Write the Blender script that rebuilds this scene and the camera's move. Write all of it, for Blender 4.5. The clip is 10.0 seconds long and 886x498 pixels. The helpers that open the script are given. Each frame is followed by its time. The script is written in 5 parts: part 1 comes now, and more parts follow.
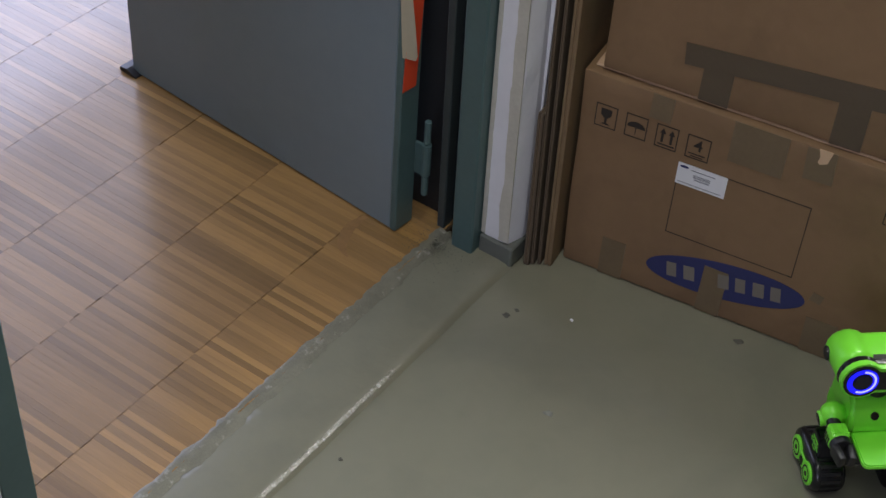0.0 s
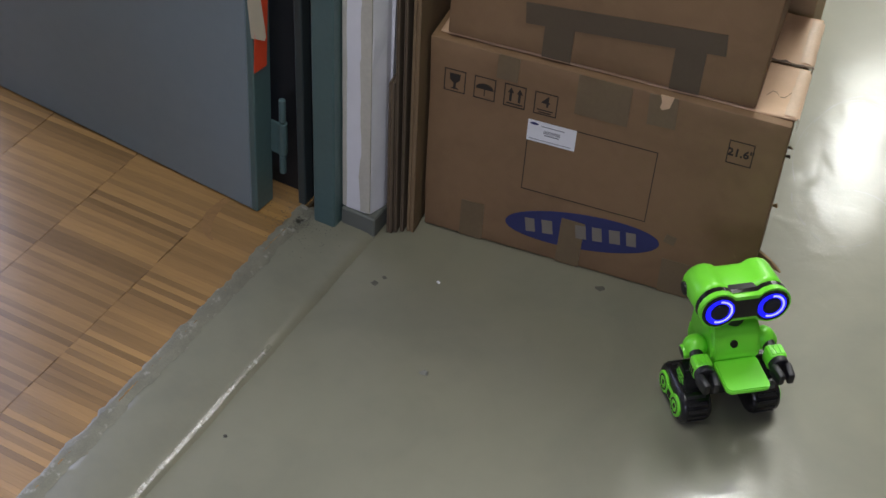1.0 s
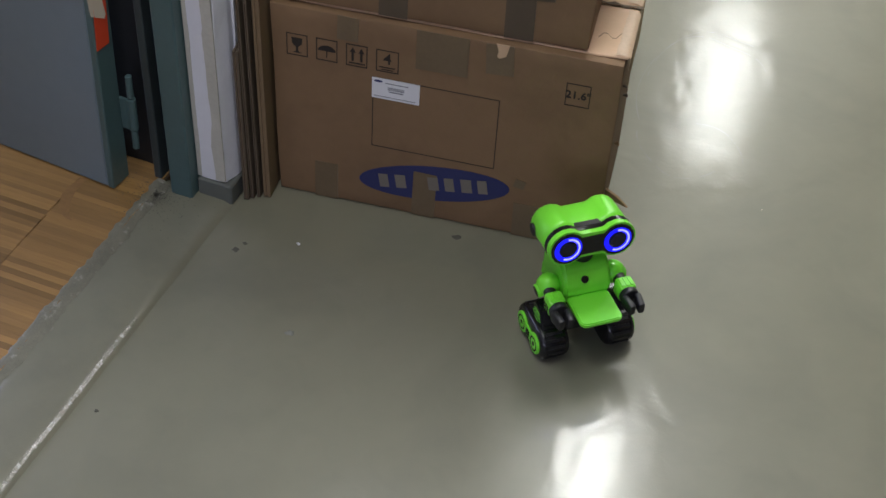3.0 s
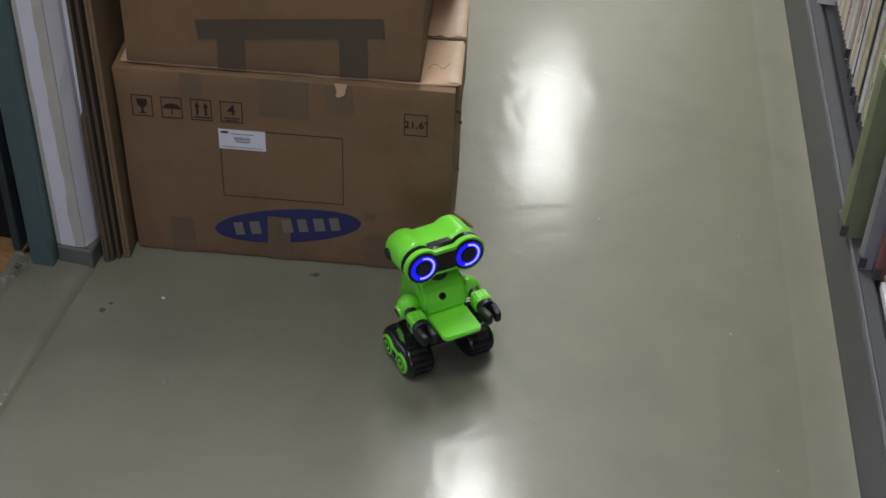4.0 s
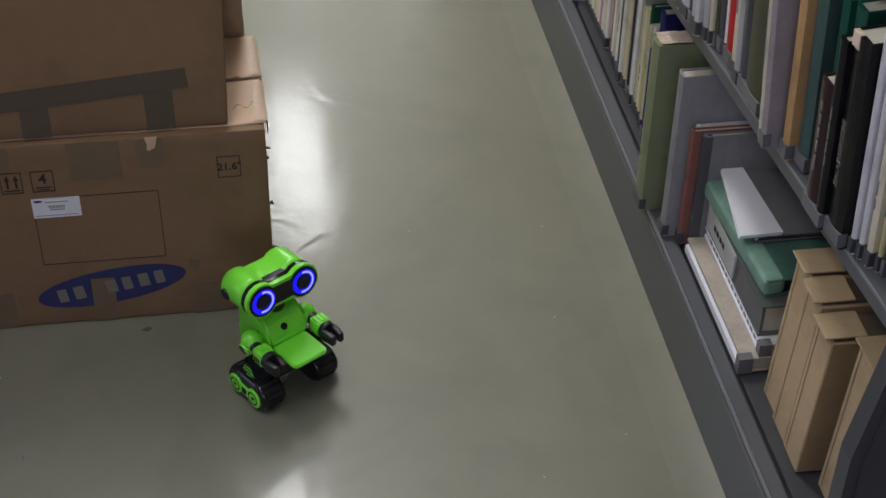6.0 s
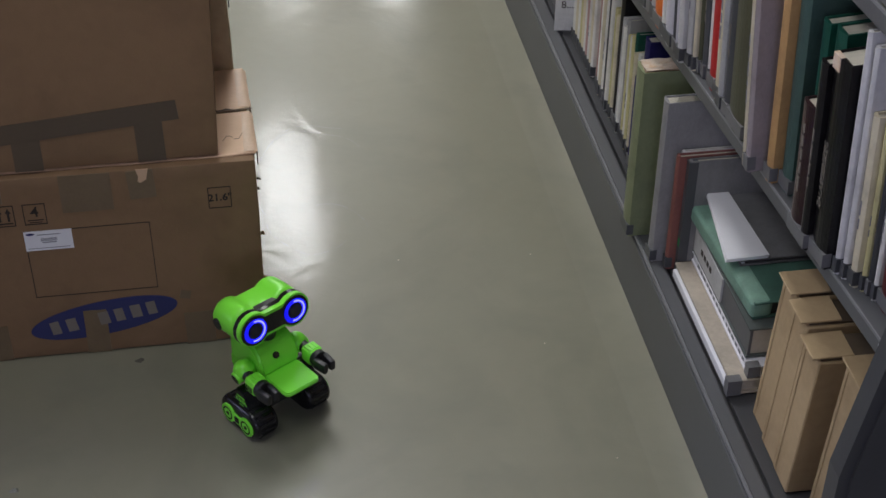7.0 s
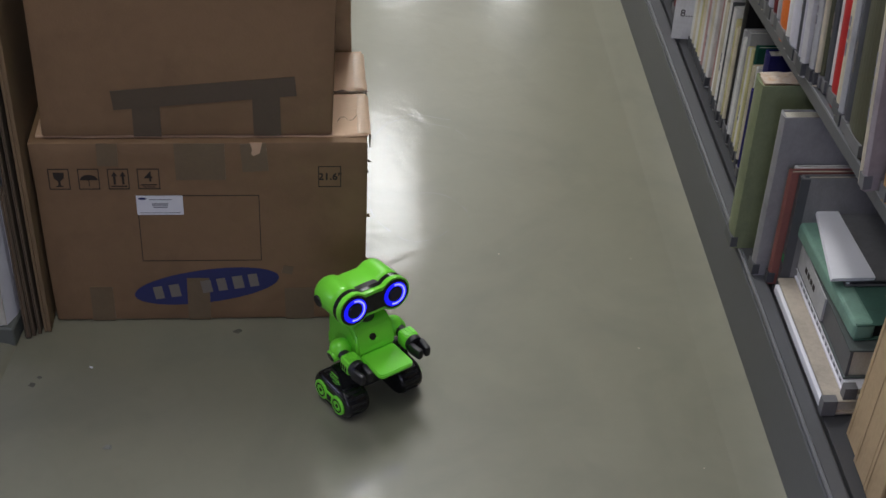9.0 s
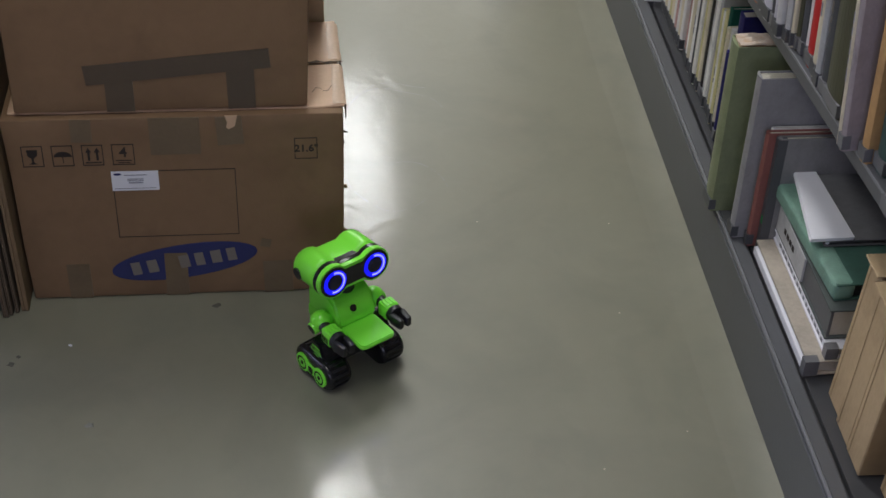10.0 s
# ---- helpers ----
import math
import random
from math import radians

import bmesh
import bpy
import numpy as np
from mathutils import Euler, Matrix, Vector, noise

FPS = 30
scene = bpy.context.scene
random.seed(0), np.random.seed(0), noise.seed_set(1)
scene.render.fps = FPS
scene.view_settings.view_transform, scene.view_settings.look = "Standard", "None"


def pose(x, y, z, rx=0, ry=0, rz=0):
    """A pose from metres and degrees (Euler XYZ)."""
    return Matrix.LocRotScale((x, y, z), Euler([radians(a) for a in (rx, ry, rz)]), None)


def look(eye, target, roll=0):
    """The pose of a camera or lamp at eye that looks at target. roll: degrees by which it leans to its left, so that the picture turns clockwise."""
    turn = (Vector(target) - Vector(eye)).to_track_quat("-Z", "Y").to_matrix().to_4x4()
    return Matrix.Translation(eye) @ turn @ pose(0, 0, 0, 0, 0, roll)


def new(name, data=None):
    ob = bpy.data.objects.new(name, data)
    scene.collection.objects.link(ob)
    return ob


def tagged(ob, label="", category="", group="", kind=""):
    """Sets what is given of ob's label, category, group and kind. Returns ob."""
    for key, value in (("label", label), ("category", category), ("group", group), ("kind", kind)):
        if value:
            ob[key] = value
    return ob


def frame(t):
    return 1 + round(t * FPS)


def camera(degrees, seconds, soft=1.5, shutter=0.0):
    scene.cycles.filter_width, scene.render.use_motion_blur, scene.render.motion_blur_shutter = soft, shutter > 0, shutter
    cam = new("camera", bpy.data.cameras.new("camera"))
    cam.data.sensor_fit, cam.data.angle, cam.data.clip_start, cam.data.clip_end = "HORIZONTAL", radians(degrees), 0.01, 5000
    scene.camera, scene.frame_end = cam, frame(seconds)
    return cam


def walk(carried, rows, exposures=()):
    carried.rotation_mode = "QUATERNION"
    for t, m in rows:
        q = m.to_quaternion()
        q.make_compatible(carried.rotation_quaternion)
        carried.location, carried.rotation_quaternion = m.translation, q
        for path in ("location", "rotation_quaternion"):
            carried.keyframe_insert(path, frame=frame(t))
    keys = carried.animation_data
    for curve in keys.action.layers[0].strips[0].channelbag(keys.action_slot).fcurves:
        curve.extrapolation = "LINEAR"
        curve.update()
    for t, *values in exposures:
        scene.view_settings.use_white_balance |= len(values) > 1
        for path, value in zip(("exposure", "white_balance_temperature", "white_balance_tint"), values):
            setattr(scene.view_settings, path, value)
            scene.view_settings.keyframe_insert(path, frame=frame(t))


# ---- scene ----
cam = camera(32.6, 10.0)

PATH = [
    (0, (0.626, -1.874, 1.785), (0.011, -0.528, 0.439), 4.5),
    (0.5, (0.635, -1.93, 1.776), (0.114, -0.534, 0.441), 4.4),
    (1, (0.64, -1.946, 1.789), (0.202, -0.526, 0.449), 4.5),
    (1.5, (0.672, -1.93, 1.791), (0.274, -0.499, 0.452), 4.8),
    (2, (0.698, -1.933, 1.798), (0.306, -0.5, 0.459), 4.3),
    (2.2, (0.696, -1.946, 1.791), (0.316, -0.512, 0.45), 4.2),
    (3.3, (0.737, -1.993, 1.84), (0.461, -0.563, 0.469), 3.6),
    (3.5, (0.781, -2.014, 1.848), (0.497, -0.575, 0.489), 3.0),
    (4, (0.716, -2.128, 1.839), (0.612, -0.596, 0.557), 2.3),
    (4.5, (0.66, -2.142, 1.863), (0.716, -0.591, 0.601), 0.5),
    (5, (0.597, -2.187, 1.854), (0.76, -0.639, 0.598), 0.8),
    (5.5, (0.557, -2.206, 1.848), (0.79, -0.661, 0.6), 1.3),
    (6, (0.552, -2.214, 1.867), (0.796, -0.661, 0.632), 1.0),
    (7.5, (0.547, -2.246, 1.873), (0.821, -0.654, 0.693), 0.6),
    (8, (0.542, -2.246, 1.883), (0.826, -0.646, 0.717), 0.8),
    (8.5, (0.517, -2.244, 1.878), (0.733, -0.631, 0.716), 2.7),
    (9, (0.514, -2.257, 1.864), (0.664, -0.663, 0.664), 2.8),
    (9.5, (0.498, -2.257, 1.858), (0.662, -0.677, 0.643), 2.4),
    (10, (0.505, -2.246, 1.861), (0.689, -0.682, 0.628), 2.3),
]
walk(cam, [(t, look(eye, target, roll)) for t, eye, target, roll in PATH],
     [(0, 0.18, 6750, 7), (1, 0.32, 6650, 8), (2, 0.27, 6600, 8), (3.5, 0.14, 6550, 9), (5, -0.07, 6500, 11), (7.5, -0.15, 6450, 12), (10, -0.07, 6450, 11)])

# ---- light ----
world = bpy.data.worlds.new("world")
scene.world = world
world.use_nodes = True
world.node_tree.nodes["Background"].inputs[0].default_value = (0.75, 0.85, 1.0, 1)
world.node_tree.nodes["Background"].inputs[1].default_value = 0.02
TUBE_W, TUBE_COLOR = 29.0, (0.97, 0.98, 0.97)
WINDOW_W, WINDOW_COLOR = 92.0, (0.60, 0.66, 1.0)
BACK_WINDOW_W, BACK_WINDOW_COLOR = 27.0, (0.68, 0.70, 1.0)
# place, share of full power, width
TUBES = [(0.60, 1.20, 1.18, 0.18), (0.79, 4.10, 0.92, 0.26), (1.0, 7.05, 1.1, 0.26), (1.72, 7.0, 1.1, 0.26), (0.12, -0.80, 0.50, 0.26)]


def area_lamp(name, m, sx, sy, watts, color):
    data = bpy.data.lights.new(name, "AREA")
    data.shape, data.size, data.size_y = "RECTANGLE", sx, sy
    data.energy, data.color = watts, color
    ob = new(name, data)
    ob.matrix_world = m
    return ob


# ---- materials ----
def mat(name, color, rough=0.6, vary=0.15, scale=6.0, bump=0.0, bump_scale=120.0, metal=0.0, spec=0.5, per_object=0.0,
        stretch=(1, 1, 1), coat=0.0, glow=None, glow_strength=0.0, second=None, ramp_span=(0.45, 0.68), per_island=0.0, rough_vary=0.0, coat_rough=0.12, warp=0.0, ripple=None):
    """A procedural surface: colour wandering at two scales, fine relief, roughness that wanders."""
    m = bpy.data.materials.new(name)
    m.use_nodes = True
    nt = m.node_tree
    b = nt.nodes["Principled BSDF"]
    b.inputs["Roughness"].default_value = rough
    b.inputs["Metallic"].default_value = metal
    b.inputs["Specular IOR Level"].default_value = spec
    b.inputs["Coat Weight"].default_value = coat
    b.inputs["Coat Roughness"].default_value = coat_rough
    tc = nt.nodes.new("ShaderNodeTexCoord")
    mp = nt.nodes.new("ShaderNodeMapping")
    mp.inputs["Scale"].default_value = stretch
    nt.links.new(tc.outputs["Object"], mp.inputs["Vector"])

    def noise_node(s, detail):
        n = nt.nodes.new("ShaderNodeTexNoise")
        n.inputs["Scale"].default_value, n.inputs["Detail"].default_value, n.inputs["Distortion"].default_value = s, detail, warp
        nt.links.new(mp.outputs["Vector"], n.inputs["Vector"])
        return n

    def math_node(op, a, c):
        n = nt.nodes.new("ShaderNodeMath")
        n.operation = op
        for i, v in enumerate((a, c)):
            if isinstance(v, (int, float)):
                n.inputs[i].default_value = v
            else:
                nt.links.new(v, n.inputs[i])
        return n.outputs[0]

    big, fine = noise_node(scale, 4), noise_node(scale * 11, 3)
    total = math_node("ADD", math_node("MULTIPLY", big.outputs["Fac"], 0.65), math_node("MULTIPLY", fine.outputs["Fac"], 0.35))
    value = math_node("ADD", math_node("MULTIPLY", math_node("SUBTRACT", total, 0.5), 2.6 * vary), 1.0)
    if per_object:
        info = nt.nodes.new("ShaderNodeObjectInfo")
        value = math_node("MULTIPLY", value, math_node("ADD", math_node("MULTIPLY", info.outputs["Random"], per_object), 1 - per_object / 2))
    if per_island:
        geo = nt.nodes.new("ShaderNodeNewGeometry")
        value = math_node("MULTIPLY", value, math_node("ADD", math_node("MULTIPLY", geo.outputs["Random Per Island"], per_island), 1 - per_island / 2))
    hsv = nt.nodes.new("ShaderNodeHueSaturation")
    nt.links.new(value, hsv.inputs["Value"])
    if second:
        mix = nt.nodes.new("ShaderNodeMix")
        mix.data_type = "RGBA"
        ramp = nt.nodes.new("ShaderNodeMapRange")
        ramp.inputs["From Min"].default_value, ramp.inputs["From Max"].default_value = ramp_span
        n2 = noise_node(scale * 2.3, 5)
        nt.links.new(n2.outputs["Fac"], ramp.inputs["Value"])
        nt.links.new(ramp.outputs["Result"], mix.inputs["Factor"])
        mix.inputs["A"].default_value, mix.inputs["B"].default_value = (*color, 1), (*second, 1)
        nt.links.new(mix.outputs["Result"], hsv.inputs["Color"])
    else:
        hsv.inputs["Color"].default_value = (*color, 1)
    nt.links.new(hsv.outputs["Color"], b.inputs["Base Color"])
    if rough_vary:
        nt.links.new(math_node("ADD", math_node("MULTIPLY", math_node("SUBTRACT", big.outputs["Fac"], 0.5), rough_vary), rough), b.inputs["Roughness"])
    if bump:
        bn = nt.nodes.new("ShaderNodeBump")
        bn.inputs["Strength"].default_value, bn.inputs["Distance"].default_value = bump, 0.002
        height = noise_node(bump_scale, 4 if ripple is None else 1.5).outputs["Fac"]
        if ripple:
            height = math_node("ADD", height, math_node("MULTIPLY", noise_node(ripple[0], 2).outputs["Fac"], ripple[1]))
        nt.links.new(height, bn.inputs["Height"])
        nt.links.new(bn.outputs["Normal"], b.inputs["Normal"])
        if coat:
            nt.links.new(bn.outputs["Normal"], b.inputs["Coat Normal"])
    if glow:
        b.inputs["Emission Color"].default_value = (*glow, 1)
        b.inputs["Emission Strength"].default_value = glow_strength
    return m


M = {
    "screed": mat("painted_screed", (0.238, 0.231, 0.170), 0.42, 0.10, 1.6, 0.42, 9.0, spec=0.4, second=(0.214, 0.209, 0.156), rough_vary=0.18, coat=0.52, coat_rough=0.13, warp=1.2, ripple=(42.0, 0.24)),
    "threshold": mat("threshold_paint", (0.235, 0.228, 0.168), 0.30, 0.07, 7.0, 0.5, 30.0, second=(0.218, 0.211, 0.158), coat=0.5, coat_rough=0.16),
    # pale second tone paints the glint on the sill's lip
    "worn_lip": mat("worn_lip", (0.20, 0.193, 0.145), 0.20, 0.15, 22.0, 0.5, 90.0, second=(0.50, 0.50, 0.45), ramp_span=(0.53, 0.70), stretch=(2.5, 2.2, 1), coat=0.5),
    "worn_edge": mat("worn_edge_paint", (0.205, 0.196, 0.150), 0.42, 0.4, 16.0, 0.5, 90.0, second=(0.36, 0.35, 0.30), ramp_span=(0.60, 0.72), stretch=(2.0, 1.6, 1)),
    "dirt": mat("dirt_smear", (0.11, 0.105, 0.085), 0.8, 0.4, 30.0),
    "wood": mat("parquet_oak", (0.345, 0.195, 0.066), 0.42, 0.36, 9.0, 0.12, 70.0, stretch=(0.25, 4, 1), per_object=0.65, spec=0.5, coat=1.0, coat_rough=0.13),
    "wood_far": mat("parquet_oak_far", (0.345, 0.195, 0.066), 0.42, 0.36, 9.0, 0.12, 70.0, stretch=(0.25, 4, 1), per_island=0.65, coat=1.0, coat_rough=0.13),
    "subfloor": mat("subfloor", (0.20, 0.105, 0.04), 0.8, 0.2, 20.0),
    "door": mat("door_laminate", (0.205, 0.265, 0.300), 0.27, 0.10, 3.0, 0.10, 160.0),
    "teal": mat("teal_paint", (0.080, 0.140, 0.140), 0.42, 0.20, 8.0, 0.25, 60.0),
    "rebate": mat("rebate_dark_teal", (0.042, 0.056, 0.057), 0.5, 0.3, 10.0, 0.2, 60.0),
    "plaster": mat("white_plaster", (0.80, 0.80, 0.84), 0.85, 0.08, 5.0, 0.5, 45.0),
    "putty": mat("cream_filler", (0.56, 0.54, 0.47), 0.8, 0.22, 14.0, 0.7, 70.0),
    "wall": mat("wall_paint", (0.62, 0.61, 0.57), 0.85, 0.06, 2.0, 0.3, 60.0),
    "ceiling": mat("ceiling_paint", (0.80, 0.80, 0.77), 0.9, 0.05, 2.0),
    "base": mat("base_paint", (0.14, 0.15, 0.135), 0.5, 0.15, 8.0),
    # black that paints the shade in the gap beside the door
    "black": mat("gap_black", (0.012, 0.012, 0.012), 0.55, 0.2, 20.0),
    "card": mat("cardboard", (0.240, 0.144, 0.074), 0.68, 0.20, 3.0, 0.25, 180.0, stretch=(1, 1, 1), second=(0.210, 0.125, 0.064), warp=0.6),
    "card_light": mat("cardboard_light", (0.36, 0.235, 0.125), 0.72, 0.12, 5.0, 0.25, 150.0),
    # paler than the cartons: light on their tops is put into it
    "card_pale_lit": mat("cardboard_pale_lit", (0.62, 0.42, 0.27), 0.45, 0.12, 6.0, 0.3, 120.0),
    "archive": mat("archive_board", (0.50, 0.365, 0.21), 0.72, 0.22, 6.0, 0.3, 140.0, second=(0.42, 0.30, 0.165)),
    "clear": mat("glossy_tape", (0.56, 0.40, 0.27), 0.36, 0.25, 20.0, 0.7, 45.0),
    "card_edge": mat("corrugated_edge", (0.25, 0.16, 0.085), 0.85, 0.3, 60.0, 0.6, 300.0),
    "card_tan": mat("cardboard_tan", (0.22, 0.148, 0.08), 0.8, 0.15, 6.0, 0.2, 120.0),
    "card_dark": mat("cardboard_dark", (0.125, 0.092, 0.062), 0.8, 0.2, 8.0),
    "tape": mat("brown_tape", (0.098, 0.070, 0.044), 0.38, 0.14, 12.0, 0.25, 60.0),
    "tape_green": mat("clear_tape", (0.172, 0.121, 0.070), 0.30, 0.22, 14.0, 0.35, 60.0),
    "ink": mat("black_ink", (0.025, 0.018, 0.014), 0.7, 0.2, 20.0),
    "blue": mat("blue_ink", (0.026, 0.032, 0.125), 0.65, 0.14, 14.0),
    "pale": mat("pale_letter", (0.21, 0.185, 0.155), 0.7, 0.12, 20.0),
    "paper": mat("white_paper", (0.80, 0.80, 0.84), 0.6, 0.05, 10.0),
    "grey_ink": mat("grey_ink", (0.25, 0.25, 0.28), 0.7, 0.1, 20.0),
    "steel": mat("grey_enamel", (0.105, 0.108, 0.115), 0.42, 0.10, 5.0, 0.12, 140.0),
    # darker copy of the enamel; shade of the shelf inside and end painted in
    "steel_shaded": mat("grey_enamel_shaded", (0.056, 0.057, 0.062), 0.45, 0.10, 5.0, 0.12, 140.0),
    "rim": mat("pale_rim", (0.22, 0.225, 0.24), 0.35, 0.12, 20.0),
    "green": mat("lime_plastic", (0.22, 0.86, 0.055), 0.28, 0.02, 10.0, spec=0.5),
    "rblack": mat("black_plastic", (0.010, 0.010, 0.012), 0.20, 0.10, 30.0),
    "rsatin": mat("black_satin", (0.014, 0.014, 0.016), 0.42, 0.15, 40.0),
    "eye": mat("blue_light", (0.02, 0.02, 0.6), 0.3, 0.0, glow=(0.004, 0.004, 1.0), glow_strength=0.9),
    "eye_core": mat("blue_light_core", (0.1, 0.1, 0.8), 0.3, 0.0, glow=(0.12, 0.12, 1.0), glow_strength=4.0),
    "eye_dark": mat("eye_lens", (0.01, 0.01, 0.03), 0.12, 0.0),
    "orange": mat("orange_tape", (0.85, 0.085, 0.03), 0.5, 0.06, 10.0),
    "beige": mat("beige_paper", (0.55, 0.48, 0.36), 0.6, 0.08, 10.0),
    "tin": mat("spine_tape", (0.15, 0.15, 0.157), 0.4, 0.2, 20.0),
    "tin_dark": mat("spine_tape_dark", (0.075, 0.078, 0.085), 0.45, 0.2, 20.0),
    "pages": mat("page_edges", (0.60, 0.56, 0.47), 0.8, 0.2, 14.0, 0.5, 220.0, stretch=(1, 14, 1)),
    "crumpled": mat("crumpled_paper", (0.66, 0.55, 0.45), 0.75, 0.2, 30.0, 0.5, 120.0, second=(0.60, 0.42, 0.28)),
    "pages_pink": mat("page_edges_tan", (0.60, 0.42, 0.27), 0.8, 0.2, 14.0, 0.5, 220.0, stretch=(1, 14, 1)),
    "lint": mat("lint", (0.25, 0.25, 0.22), 0.9, 0.3, 80.0),
}
COVERS = {}


def cover(rgb, rough=0.5):
    """The cloth or card of a book's cover."""
    key = (rgb, rough)
    if key not in COVERS:
        COVERS[key] = mat("cover", rgb, rough, 0.26, 14.0, 0.3, 260.0, per_object=0.25, spec=0.3, stretch=(1, 1, 0.7), second=tuple(c * 0.82 + 0.01 for c in rgb))
    return COVERS[key]


# ---- mesh helpers ----
def add_box(bm, x0, x1, y0, y1, z0, z1, bevel=0.0, m=None, seg=1):
    vs = bmesh.ops.create_cube(bm, size=1.0)["verts"]
    for v in vs:
        v.co = Vector((x0 + (v.co.x + 0.5) * (x1 - x0), y0 + (v.co.y + 0.5) * (y1 - y0), z0 + (v.co.z + 0.5) * (z1 - z0)))
    if bevel:
        es = list({e for v in vs for e in v.link_edges})
        out = bmesh.ops.bevel(bm, geom=es, offset=bevel, segments=seg, affect="EDGES", profile=0.5)
        vs = list({v for f in out["faces"] for v in f.verts} | {v for v in vs if v.is_valid})
    if m is not None:
        bmesh.ops.transform(bm, matrix=m, verts=vs)
    return vs


def add_cyl(bm, center, axis, r, length, n=24, r2=None, bevel=0.0):
    out = bmesh.ops.create_cone(bm, cap_ends=True, segments=n, radius1=r, radius2=r if r2 is None else r2, depth=length)
    vs = out["verts"]
    turn = Vector(axis).to_track_quat("Z", "Y").to_matrix().to_4x4()
    if bevel:
        es = [e for e in {e for v in vs for e in v.link_edges} if sum(len(f.verts) > 4 for f in e.link_faces) == 1]
        o = bmesh.ops.bevel(bm, geom=es, offset=bevel, segments=3, affect="EDGES", profile=0.5)
        vs = list({v for f in o["faces"] for v in f.verts} | {v for v in vs if v.is_valid})
    bmesh.ops.transform(bm, matrix=Matrix.Translation(center) @ turn, verts=vs)
    return vs


def add_prism(bm, outline, depth, m):
    """An outline in the plane x, z pushed along y by depth, then laid out by m."""
    a = [bm.verts.new((x, 0, z)) for x, z in outline]
    c = [bm.verts.new((x, depth, z)) for x, z in outline]
    bm.faces.new(a)
    bm.faces.new(c[::-1])
    for i in range(len(a)):
        j = (i + 1) % len(a)
        bm.faces.new((a[j], a[i], c[i], c[j]))
    bmesh.ops.transform(bm, matrix=m, verts=a + c)
    return a + c


def mesh_of(name, bm, material, smooth=False):
    bmesh.ops.recalc_face_normals(bm, faces=bm.faces)
    me = bpy.data.meshes.new(name)
    bm.to_mesh(me)
    bm.free()
    me.materials.append(material)
    if smooth:
        me.shade_smooth()
        me.set_sharp_from_angle(angle=radians(38))
    return me


def part(name, bm, material, parent=None, label="", smooth=False):
    ob = new(name, mesh_of(name, bm, material, smooth))
    if parent is not None:
        ob.parent = parent
    if label:
        ob["label"] = label
    return ob


def boxed(name, dims, material, parent=None, label="", bevel=0.0, m=None):
    bm = bmesh.new()
    add_box(bm, *dims, bevel=bevel, m=m)
    return part(name, bm, material, parent, label)


def thing(name, m, label, category, group="", kind=""):
    ob = new(name)
    ob.empty_display_size = 0.02
    ob.matrix_world = m
    return tagged(ob, label, category, group, kind)


def lettering(name, body, size, material, parent, m, label="", bold=0.0):
    """Letters of the built-in font as a mesh, centred, in the plane x, y of m."""
    cu = bpy.data.curves.new(name, "FONT")
    cu.body, cu.size, cu.align_x, cu.align_y, cu.extrude, cu.resolution_u = body, size, "CENTER", "CENTER", 0.0003, 2
    cu.offset = bold
    tmp = bpy.data.objects.new("tmp", cu)
    scene.collection.objects.link(tmp)
    me = bpy.data.meshes.new_from_object(tmp.evaluated_get(bpy.context.evaluated_depsgraph_get()))
    bpy.data.objects.remove(tmp)
    me.materials.clear()
    me.materials.append(material)
    ob = new(name, me)
    ob.parent = parent
    ob.matrix_local = m
    if label:
        ob["label"] = label
    return ob


# ---- the doorway's own axes: x out of the parquet room, y along the wall ----
DOOR = pose(-0.21, -0.075, 0, 0, 0, -8)


LEAN = pose(0, 0, 0, 0, -1.0, 0)


# ---- large structure ----
def build_floor():
    bm = bmesh.new()
    # one sheet, finely cut near the camera and cut along the threshold
    xs = [0.10 + 0.06 * i for i in range(0, 20)] + [1.35, 1.7, 2.4, 3.2]
    ys = [-5.0, -3.5, -2.4, -1.6] + [-1.5 + 0.09 * i for i in range(42)] + [3.0, 5.0, 8.0, 12.0]
    grid = []
    for y in ys:
        edge = -0.04 + (y + 0.075) * 0.14 if y < 0.6 else -0.06
        edge = max(min(edge, -0.06) if y > -0.1 else edge, -0.25)
        row = [(-0.30 if y < -0.1 else -0.1)] + [edge] + xs
        grid.append([bm.verts.new((x, y, 0)) for x in row])
    for a, c in zip(grid, grid[1:]):
        for i in range(len(a) - 1):
            bm.faces.new((a[i], a[i + 1], c[i + 1], c[i]))
    ob = part("floor", bm, M["screed"])
    tagged(ob, "glossy grey-olive painted screed floor, scuffed and slightly wavy", "floor", kind="structure")


build_floor()


def build_cove():
    bm = bmesh.new()
    prof = [(1.200, -0.001), (1.215, 0.0004), (1.24, 0.0012), (1.270, 0.0024), (1.2875, 0.0045)]
    rows = []
    for i in range(61):
        y = -2.0 + 5.2 * i / 60
        w = 0.002 * noise.noise((y * 3, 2, 0))
        rows.append([bm.verts.new((x + w * (x < 1.27), y, z)) for x, z in prof])
    for a, c in zip(rows, rows[1:]):
        for j in range(len(a) - 1):
            bm.faces.new((a[j], a[j + 1], c[j + 1], c[j]))
    ob = part("floor_cove", bm, M["screed"], smooth=True)
    tagged(ob, "painted screed rising slightly to the shelf foot", "floor", kind="structure")


build_cove()


